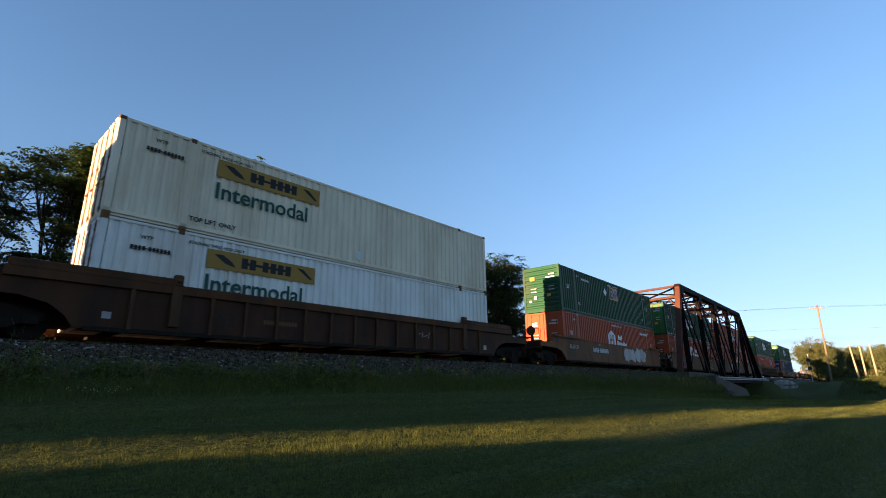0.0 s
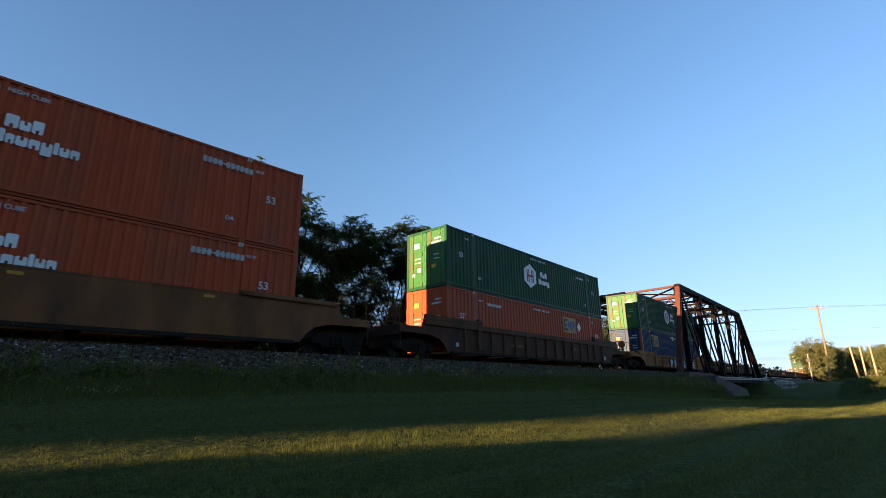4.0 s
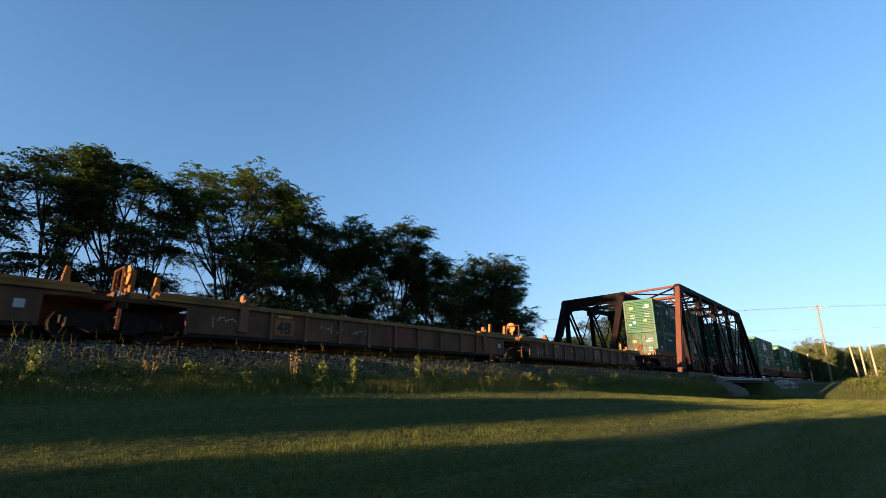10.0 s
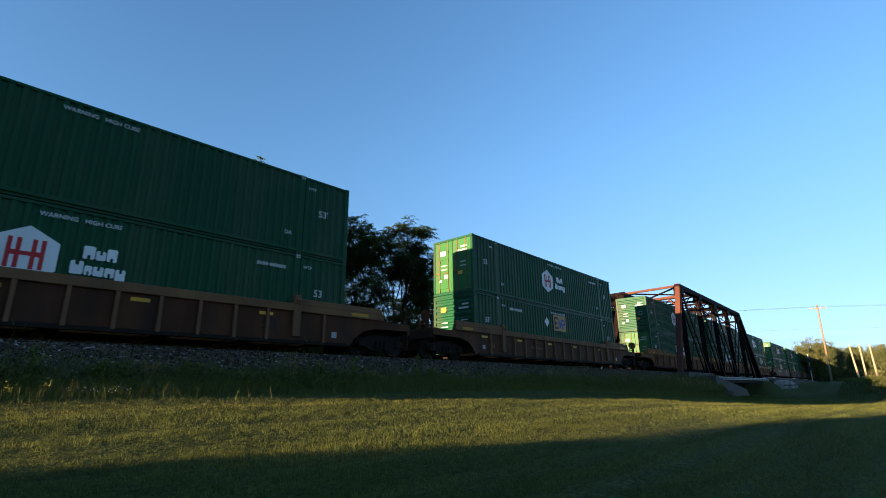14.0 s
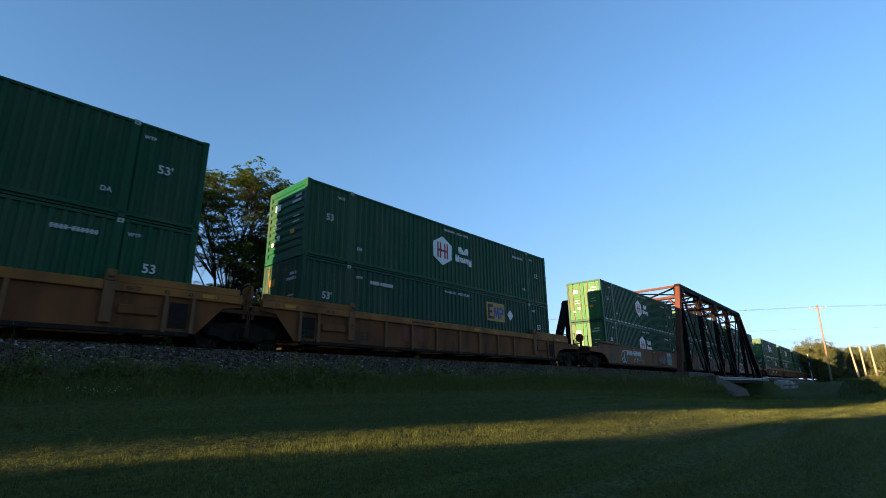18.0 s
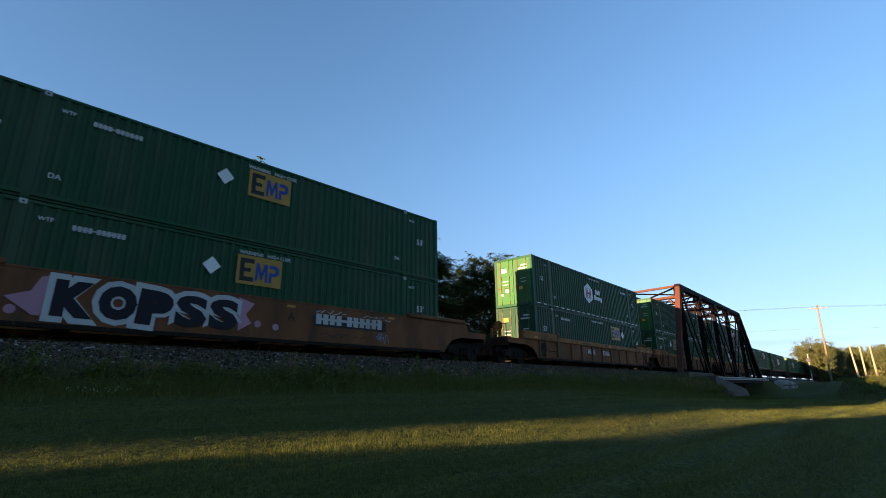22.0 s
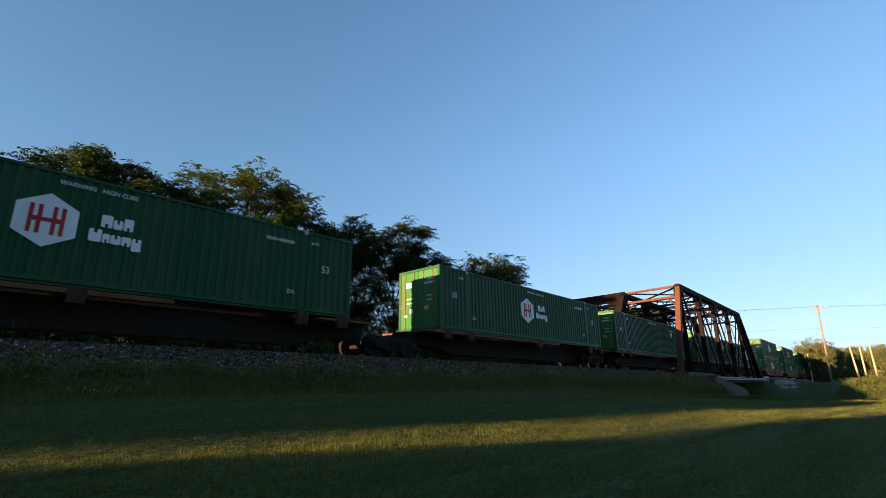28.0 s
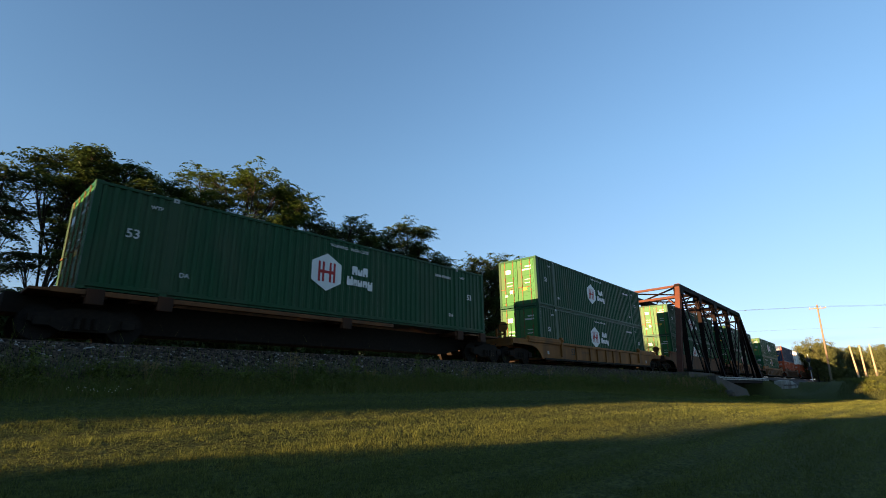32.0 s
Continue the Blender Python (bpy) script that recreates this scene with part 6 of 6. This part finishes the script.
def plant_tree(meshes, x, y, z, scale, turn, lab, name="tree"):
    t = tagged(new(name), lab, "tree")
    t.matrix_basis = Matrix.Translation((x, y, z)) @ Matrix.Rotation(turn, 4, "Z") @ Matrix.Diagonal((scale, scale, scale, 1))
    linked("trunk", meshes[0], t)
    linked("crown", meshes[1], t)
    return t


def trees():
    airy = "dark green feather-leaved tree with thin bare stems beyond the tracks"
    full = "dense dark green leafy tree beyond the tracks"
    olive = "warm-lit olive feather-leaved tree with sky gaps beyond the tracks"
    # station, offset, height over the rail, width, bare share, stems, clumps, twigs, fronds, low clumps, leaves
    row = [(-2.4, 15, 9.0, 5.0, 0.40, 3, 15, 12, 9, 0.25, "leaf", airy), (0.9, 14, 9.2, 4.6, 0.36, 3, 17, 12, 9, 0.3, "leaf", airy), (3.5, 14, 11.3, 4.3, 0.40, 2, 15, 12, 9, 0.2, "leaf", airy),
           (6.2, 14, 11.5, 5.0, 0.45, 3, 16, 14, 9, 0.06, "leaf", airy), (8.4, 15, 10.6, 3.8, 0.50, 2, 10, 12, 9, 0.0, "leaf", airy),
           (12.6, 14, 12.6, 7.6, 0.34, 3, 30, 15, 9, 0.12, "leaf_warm", olive), (15.8, 13.4, 9.2, 5.0, 0.24, 2, 17, 14, 10, 0.2, "leaf", full),
           (17.6, 14.4, 12.0, 5.0, 0.30, 2, 20, 14, 10, 0.1, "leaf", full), (20.8, 14, 11.2, 5.8, 0.30, 2, 24, 15, 10, 0.12, "leaf", full), (23.8, 15, 11.4, 5.0, 0.44, 2, 17, 14, 9, 0.0, "leaf", airy),
           (27.0, 14, 12.2, 7.0, 0.30, 3, 28, 17, 11, 0.15, "leaf", full), (30.6, 13.6, 10.4, 5.4, 0.16, 2, 22, 16, 11, 0.1, "leaf", full), (34.6, 14, 9.0, 5.6, 0.12, 2, 20, 16, 11, 0.1, "leaf", full),
           (39.8, 14, 11.6, 8.4, 0.14, 2, 46, 18, 11, 0.1, "leaf", full), (44.6, 15, 9.6, 6.2, 0.10, 2, 26, 16, 11, 0.1, "leaf", full)]
    for i, (s, o, h, wide, bare, stems, lobes, twigs, per, low, mat, lab) in enumerate(row):
        x, y, th = track(s, o)
        base = ground_z(x, y) - 0.1
        plant_tree(feathered_tree(RZ + h - base, wide * 1.22, 11 + i, M[mat], bare, stems, int(lobes * 1.75), per - 2, twigs, 0.72 if per < 10 else 0.68, 5, low), x, y, base, 1.0, i * 2.4, lab)
    kinds = [feathered_tree(12, 8.6, 51, M["leaf"], 0.18, 2, 40, 7, 13, 0.8, 4, 0.1), feathered_tree(12, 9.6, 52, M["leaf"], 0.10, 2, 44, 7, 13, 0.8, 4, 0.1)]
    behind = [(17.0, 19, 8.0), (25.5, 20, 7.6), (34.0, 20, 8.0), (40.0, 20, 8.4), (49.5, 18, 7.0), (54, 24, 6.6), (68, 19, 6.2), (74, 22, 6.8), (80, 19, 7.4), (86, 22, 11.0), (91, 19, 13.0), (97, 22, 14.5),
              (103, 19, 14.0), (110, 22, 15.5), (118, 20, 15.0)]
    behind += [(-13.0 - 11.0 * k, 18 + 2 * (k % 3), 12.2 + (k % 2) * 0.6) for k in range(8)]
    for i, (s, o, h) in enumerate(behind):
        x, y, th = track(s, o)
        base = ground_z(x, y) - 0.1
        plant_tree(kinds[i % 2], x, y, base, (RZ + h - base) / 12, i * 2.1, full)
    # low brush at the foot of the row
    rng = random.Random(4)
    for j in range(34):
        s, o = -50 + j * 3.0, rng.uniform(10.0, 12.0)
        x, y, th = track(s, o)
        z = ground_z(x, y)
        tall = 2.6 if 21 < s < 27 else 4.2 if s > 11 else 3.0
        cs = [(x + rng.uniform(-2.0, 2.0), y + rng.uniform(-.9, .9), z + tall * rng.random() ** 1.3) for k in range(110)] + [(x + rng.uniform(-1.8, 1.8), y + rng.uniform(-.5, .5), z + 2.2 * rng.random()) for k in range(60)]
        tagged(new("bush", leaf_cloud("bush", cs, [0.5] * len(cs), 34, 0.15, M["leaf"], 40 + j)), "dense dark green brush at the tree line", "bush")
    for j in range(14):
        x, y, th = track(85 + j * 5.0, rng.uniform(10.5, 12.5))
        z = ground_z(x, y)
        cs = [(x + rng.uniform(-3.2, 3.2), y + rng.uniform(-.9, .9), z + 4.2 * rng.random() ** 1.2) for k in range(90)]
        tagged(new("bush", leaf_cloud("bush", cs, [0.7] * len(cs), 30, 0.2, M["leaf"], 240 + j)), "dense dark green brush beyond the bridge", "bush")
    # trees at the edge of the lawn, off to the side, that shade it
    shade = leaf_tree(12, 7.5, 15, M["leaf"], 900)
    for i, (x, y, h) in enumerate(((-30, 7.3, 10), (-30, 8.7, 6), (-31, 3.4, 12), (-30, -1.5, 13), (-31, -6.5, 13), (-30, -12, 13), (-31, -18, 12), (-36, 6.5, 11.5), (-37, 1.0, 13), (-36, -5, 14), (-37, -11, 14))):
        plant_tree(shade, x, y, ground_z(x, y) - 0.1, h / 12, i * 1.9, "tall dark green tree at the edge of the lawn")
    # woods past the bridge
    far = [leaf_tree(12, 8, 31, M["leaf_far"], 420, 1.5), leaf_tree(12, 8, 32, M["leaf_far"], 420, 1.5)]
    spots = [(150, 18.5, 8.0), (158, 17.5, 7.5), (168, 19.5, 8.5), (180, 14.5, 7.5), (188, 18, 8.0), (196, 12, 7.0), (205, 15.5, 8.5), (176, 8.5, 7.0), (190, 5.5, 8.0), (200, 1.5, 8.5), (186, -1.0, 8.0),
             (214, 8.0, 9.0), (222, 12.5, 9.0), (230, 18, 9.5), (240, 4.0, 9.5), (226, -4, 9.0), (250, -10, 9.5), (120, 42, 11), (128, 46, 11), (112, 47, 11.5), (140, 48, 11), (104, 44, 10)]
    for i, (x, y, h) in enumerate(spots):
        plant_tree(far[i % 2], x, y, 0.9, h * (1.55 if x > 145 else 1.28) / 12, i * 1.3, "sunlit olive-green tree in the distance beyond the creek")


def leaf_tree(height, wide, seed, leaf_mat, clumps, puff=1.0):
    """A round-crowned tree with leaves almost to the ground: one trunk, rising limbs, and lobes of leaf clumps."""
    rng = random.Random(seed)
    segs = [((0, 0, -0.3), (0.1, 0, height * 0.4), 0.17, 0.12), ((0.1, 0, height * 0.4), (0, 0.1, height * 0.85), 0.12, 0.04)]
    mid_z, half_z = height * 0.53, height * 0.47
    lobes = [(Vector((rng.uniform(-.5, .5) * wide, rng.uniform(-.5, .5) * wide, height * rng.uniform(0.12, 0.90))), rng.uniform(0.2, 0.36) * wide) for k in range(18)]
    for c, r in lobes:
        segs.append(((0.05, 0.05, c.z * 0.6), (c.x * 0.7, c.y * 0.7, c.z), 0.06, 0.02))
    cs, rs = [], []
    while len(cs) < clumps:
        c, r = rng.choice(lobes)
        d = Vector((rng.gauss(0, 1), rng.gauss(0, 1), rng.gauss(0, 1))).normalized() * r * rng.uniform(0.4, 1.0)
        p = c + d
        e = Vector((p.x / (wide * 0.62), p.y / (wide * 0.62), (p.z - mid_z) / half_z))
        if p.z > 0.1 and e.length < 0.91 + 0.12 * noise.noise(e.normalized() * 1.7 + Vector((seed, 0, 0))):
            cs.append(tuple(p))
            rs.append(rng.uniform(0.28, 0.6) * puff)
    return sticks("trunk", segs, M["bark"]), leaf_cloud("crown", cs, rs, 42, 0.19 if puff == 1.0 else 0.16, leaf_mat, seed, flat=0.5 if puff == 1.0 else 0.8)


def far_woods():
    """The continuous band of low woods in the distance."""
    rng = random.Random(77)
    cs = []
    for k in range(620):
        x = rng.uniform(165, 300)
        cs.append((x, rng.uniform(-30, 26) * (x / 200), 1.0 + 5.6 * rng.random() ** 1.4))
    me = leaf_cloud("far_woods", cs, [rng.uniform(1.6, 3.0) for c in cs], 44, 0.42, M["leaf_far"], 78)
    tagged(new("far_woods", me), "sunlit olive-green woods in the distance", "woods", kind="stuff")


def blades(name, spots, heights, widths, material, seed, lean=0.35, lab="", cat="grass"):
    rng = np.random.default_rng(seed)
    p = np.asarray(spots)
    n = len(p)
    h, w = np.asarray(heights)[:, None], np.asarray(widths)[:, None]
    a = rng.uniform(0, 2 * np.pi, n)
    side = np.stack([np.cos(a), np.sin(a), np.zeros(n)], 1)
    tip = rng.normal(0, lean, (n, 3))
    tip[:, 2] = 1
    q = np.stack([p - side * w, p + side * w, p + tip * h * (1, 1, 1)], 1).reshape(-1, 3)
    me = raw_mesh(name, q, np.arange(3 * n), 3, material)
    return tagged(new(name, me), lab, cat, kind="stuff")


def lawn():
    rng = np.random.default_rng(3)
    n = 950000
    ang = rng.uniform(radians(-2), radians(97), n)          # heading from +y to +x
    dist = 4.0 + 54 * rng.random(n) ** 1.75
    x, y = dist * np.sin(ang), dist * np.cos(ang)
    ty = np.array([track(float(v))[1] for v in np.linspace(-5, 60, 66)])
    off = y - np.interp(x, np.linspace(-5, 60, 66), ty)
    keep = (off < -5.2) & (y > -6) & (x < 58) & (x > -5)
    x, y, dist = x[keep], y[keep], dist[keep]
    z = np.array([ground_z(a, b) for a, b in zip(x, y)])
    rows = np.array([noise.noise(Vector((a * 0.05, b * 2.2, 0))) + 0.6 * noise.noise(Vector((a * 0.12, b * 0.7, 5))) for a, b in zip(x, y)])
    tuft = np.array([noise.noise(Vector((a * 5.0, b * 5.0, 9))) for a, b in zip(x, y)])
    h = rng.uniform(0.012, 0.032, len(x)) * (1 + dist / 28) * np.clip(1 + 0.9 * rows + 0.9 * tuft, 0.35, 2.0)
    w = rng.uniform(0.0014, 0.0028, len(x)) * (1 + dist / 13)
    blades("grass", np.stack([x, y, z - 0.004], 1), h, w, M["grass"], 6, 0.45, "short mown green grass")


def verge():
    rng = np.random.default_rng(8)
    # rough grass along the foot of the bank
    n = 110000
    s = -2 + 49 * rng.random(n) ** 1.25
    o = rng.normal(-4.95, 0.34, n)
    pts, hs = [], []
    for a, b in zip(s, o):
        x, y, th = track(float(a), float(b))
        patch = 0.5 + 0.5 * noise.noise(Vector((x * 0.6, y * 0.9, 0)))
        pts.append((x, y, max(ground_z(x, y), RZ - 0.95 - (-4.6 - b) * 1.1 if b > -5.2 else -9) - 0.02))
        hs.append((0.09 + 0.34 * patch) * rng.uniform(0.4, 1.2))
    pts, hs = np.array(pts), np.array(hs)
    green = rng.random(n) < 0.86
    blades("tall_grass", pts[green], hs[green], rng.uniform(0.0022, 0.006, green.sum()), M["weed"], 9, 0.3, "rough tall green grass along the bank")
    blades("dry_grass", pts[~green], hs[~green] * 1.15, rng.uniform(0.0015, 0.0035, (~green).sum()), M["straw"], 10, 0.25, "dry straw-coloured grass along the bank")
    cs, rs = [], []
    for k in range(7000):
        x, y, th = track(rng.uniform(-2, 47), rng.normal(-4.8, 0.28))
        patch = noise.noise(Vector((x * 0.8, y * 0.9, 3.0)))
        if patch > -0.3:
            cs.append((x, y, ground_z(x, y) + rng.uniform(0.03, 0.26 + 0.34 * patch)))
            rs.append(rng.uniform(0.06, 0.14))
    tagged(new("verge_plants", leaf_cloud("verge_plants", cs, rs, 14, 0.03, M["weed"], 77)), "low leafy green plants along the bank", "plants", kind="stuff")
    # single weeds with stalks
    rnd = random.Random(21)
    spots = [(0.6, 0.5), (1.4, 0.7), (2.4, 0.4), (3.2, 0.5), (4.0, 0.45), (5.1, 0.4), (6.3, 0.9), (7.2, 0.6), (8.0, 0.8), (8.9, 0.4), (10.2, 0.95), (11.4, 0.5), (13.0, 0.55), (14.6, 0.5), (16.5, 0.6), (18.5, 0.6),
             (21, 0.6), (24, 0.7), (26, 0.8), (28.5, 0.7), (31, 0.9), (33, 1.0), (35, 0.9), (37.5, 1.0), (40, 0.9), (42, 1.0), (44, 1.1)]
    for i, (s, h) in enumerate(spots):
        o = -4.85 + rnd.uniform(-0.3, 0.25)
        x, y, th = track(s, o)
        z = ground_z(x, y)
        w = tagged(new("weed"), "leafy green weed on the railway bank" if i % 3 else "dry tan weed stalks on the railway bank", "weed")
        w.matrix_basis = Matrix.Translation((x, y, z))
        tops = []
        for k in range(3 if i % 3 else 6):
            tip = Vector((rnd.uniform(-.14, .14), rnd.uniform(-.14, .14), h * rnd.uniform(0.7, 1.0)))
            bm = bmesh.new()
            rod(bm, (0, 0, -0.05), tip, 0.007, 5, 0.003)
            part("stem", bm, M["straw"] if i % 3 == 0 else M["weed"], w)
            tops.append(tip)
        cs = [tuple(t * f + Vector((rnd.uniform(-.05, .05), rnd.uniform(-.05, .05), 0))) for t in tops for f in ((0.45, 0.65, 0.82, 0.97) if i % 3 else (0.8, 0.9, 1.0))]
        linked("leaves", leaf_cloud("leaves", cs, [0.10 if i % 3 else 0.03] * len(cs), 14 if i % 3 else 20, 0.045 if i % 3 else 0.02, M["weed"] if i % 3 else M["straw"], 60 + i), w)
    # clover heads
    bm = bmesh.new()
    for k in range(26):
        s = 2.4 + rnd.gauss(0, 0.28) + (rnd.random() < 0.2) * rnd.uniform(-1, 1)
        x, y, th = track(s, -5.45 + rnd.gauss(0, 0.12))
        bmesh.ops.create_icosphere(bm, subdivisions=1, radius=0.008, matrix=Matrix.Translation((x, y, ground_z(x, y) + rnd.uniform(0.08, 0.16))))
    tagged(new("clover_flowers", mesh_of("clover_flowers", bm, M["petal"])), "small white clover flowers in the grass", "flowers", kind="stuff")
    # brush on the creek banks
    for j in range(40):
        if j < 24:
            x = rnd.uniform(76, 118)
            y = rnd.uniform(-4, 6.5 if x < 98 else 10.0)
        else:
            x, y = rnd.uniform(47, 56), track(50)[1] - rnd.uniform(4.9, 6.2)
        z = ground_z(x, y)
        m = 0.8 if j < 24 else 0.45
        cs = [(x + rnd.uniform(-2, 2) * m, y + rnd.uniform(-1.2, 1.2) * m, z + rnd.uniform(0, 0.7) * m) for k in range(16)]
        tagged(new("bush", leaf_cloud("bush", cs, [0.5 * m] * 16, 90, 0.08 * m + 0.02, M["weed"], 100 + j)), "low green brush on the creek bank", "bush")
    n = 34000
    gx, gy = rng.uniform(73, 125, n), rng.uniform(-14, 11.2, n)
    keep = (gy < 8.0) | (gx > 98)
    gx, gy = gx[keep], gy[keep]
    n = len(gx)
    gz = np.array([ground_z(float(a), float(b)) for a, b in zip(gx, gy)])
    tall = np.array([0.5 + 0.5 * noise.noise(Vector((a * 0.18, b * 0.3, 2))) for a, b in zip(gx, gy)])
    blades("bank_grass", np.stack([gx, gy, gz - 0.03], 1), (0.25 + 0.75 * tall) * rng.uniform(0.5, 1.1, n), rng.uniform(0.012, 0.03, n), M["brush"], 15, 0.3, "tall green grass on the creek bank")
    # dry seed spikes near the bridge
    for i, (s, o, h) in enumerate(((34.0, -4.9, 0.5), (35.6, -4.8, 0.8), (36.0, -5.0, 0.75), (36.5, -4.8, 0.7), (37.4, -4.9, 0.9), (37.8, -4.7, 0.85), (39.0, -4.8, 0.5), (40.6, -4.7, 0.7), (41.2, -4.8, 0.8),
                                   (42.0, -5.0, 0.6), (43.2, -4.9, 0.85), (43.8, -5.0, 0.75), (44.2, -4.9, 0.8), (46.0, -5.1, 0.6))):
        x, y, th = track(s, o)
        w = tagged(new("weed"), "clump of pale dry seed spikes on the railway bank", "weed")
        w.matrix_basis = Matrix.Translation((x, y, ground_z(x, y)))
        for k in range(5):
            foot = Vector((rnd.uniform(-.15, .15), rnd.uniform(-.15, .15), -0.05))
            tip = foot + Vector((rnd.uniform(-.06, .06), rnd.uniform(-.06, .06), h * rnd.uniform(0.75, 1.1)))
            bm = bmesh.new()
            rod(bm, foot, tip, 0.008, 5, 0.004)
            st = part("stem", bm, M["straw"], w)
            linked("seed_spike", leaf_cloud("seed_spike", [tuple(foot.lerp(tip, f)) for f in (0.5, 0.6, 0.7, 0.8, 0.9, 0.98)], [0.035] * 6, 12, 0.03, M["straw"], 300 + i * 5 + k, flat=1.5), st)
        linked("leaves", leaf_cloud("leaves", [(rnd.uniform(-.25, .25), rnd.uniform(-.2, .2), rnd.uniform(0.03, 0.22)) for k in range(12)], [0.12] * 12, 14, 0.05, M["weed"], 400 + i), w)


# ---- poles and wires ----
def pole(x, y, z, h, lab, arms=True, lean=0.0, r=0.16):
    p = tagged(new("utility_pole" if arms else "wooden_post"), lab, "pole")
    p.matrix_basis = Matrix.Translation((x, y, z)) @ Matrix.Rotation(lean, 4, "X")
    bm = bmesh.new()
    rod(bm, (0, 0, -0.5), (0, 0, h), r, 10, r * 0.72)
    part("shaft", bm, M["pole"] if arms else M["post"], p)
    if arms:
        bm = bmesh.new()
        box(bm, -0.06, 0.06, -1.25, 1.25, h - 0.75, h - 0.6, 0.01)
        part("crossarm", bm, M["pole"], p)
        for yy in (-1.15, -0.45, 0.45, 1.15):
            bm = bmesh.new()
            rod(bm, (0, yy, h - 0.6), (0, yy, h - 0.38), 0.05, 8)
            part("insulator", bm, M["mark_grey"], p)
    return p


def wires():
    px, py, top = 109.4, 11.48, 15.1
    for k, (dy, dz) in enumerate(((-1.15, -0.36), (-0.45, -0.36), (0.45, -0.36), (1.15, -0.36), (0.15, -4.2))):
        pts = []
        for j in range(33):
            u = j / 32 - 0.5
            pts.append((px - u * 96, py + dy + u * 150, top + dz - 3.0 * (0.25 - (abs(u) - 0.5) ** 2)))
        wire = tagged(new("wire", sticks("wire", [(a, b, 0.007, 0.007) for a, b in zip(pts[:-1], pts[1:])], M["wire"], 4)), "thin dark overhead wire on the utility pole", "wire", group="overhead wires")
        if k in (1, 2, 3):
            bm = bmesh.new()
            a, b = Vector(pts[13 - k % 2]), Vector(pts[14 - k % 2])
            rod(bm, a.lerp(b, 0.2), a.lerp(b, 0.65), 0.045, 6)
            part("damper", bm, M["wire"], wire)


def signal_mast():
    x, y, th = track(138, -3.6)
    m = tagged(new("signal_mast"), "grey railway signal mast beside the far track", "signal")
    m.matrix_basis = Matrix.Translation((x, y, RZ - 1.0))
    bm = bmesh.new()
    rod(bm, (0, 0, 0), (0, 0, 6.3), 0.09, 8)
    part("mast", bm, M["mark_grey"], m)
    for z in (3.2, 5.0):
        bm = bmesh.new()
        rod(bm, (-0.3, 0, z), (-0.12, 0, z), 0.42, 12)
        part("signal_head", bm, M["logo_black"], m)


trees()
far_woods()
lawn()
verge()
pole(109.4, 11.76, 1.6, 13.5, "tall weathered wooden utility pole with a crossarm", lean=0.021)
for px, py, hh, ln in ((131.5, 9.6, 6.8, -0.06), (133.5, 8.52, 6.9, -0.009), (135.0, 6.93, 7.0, -0.015)):
    pole(px, py, 2.2, hh, "bare pale wooden post in the brush", False, ln, 0.2)
wires()
signal_mast()


# ---- what moves ----
def motions():
    """Every car and container rolls along the track."""
    def place(s, z):
        a, b = track(s), track(s + CL)
        th = math.atan2(b[1] - a[1], b[0] - a[0])
        return Matrix.Translation((a[0], a[1], RZ + z)) @ Matrix.Rotation(th, 4, "Z")
    times = [float(k) for k in range(33)]
    for thing, s, z in TRAIN:
        walk(thing, [(t, place(s - rolled(t), z)) for t in times])


motions()
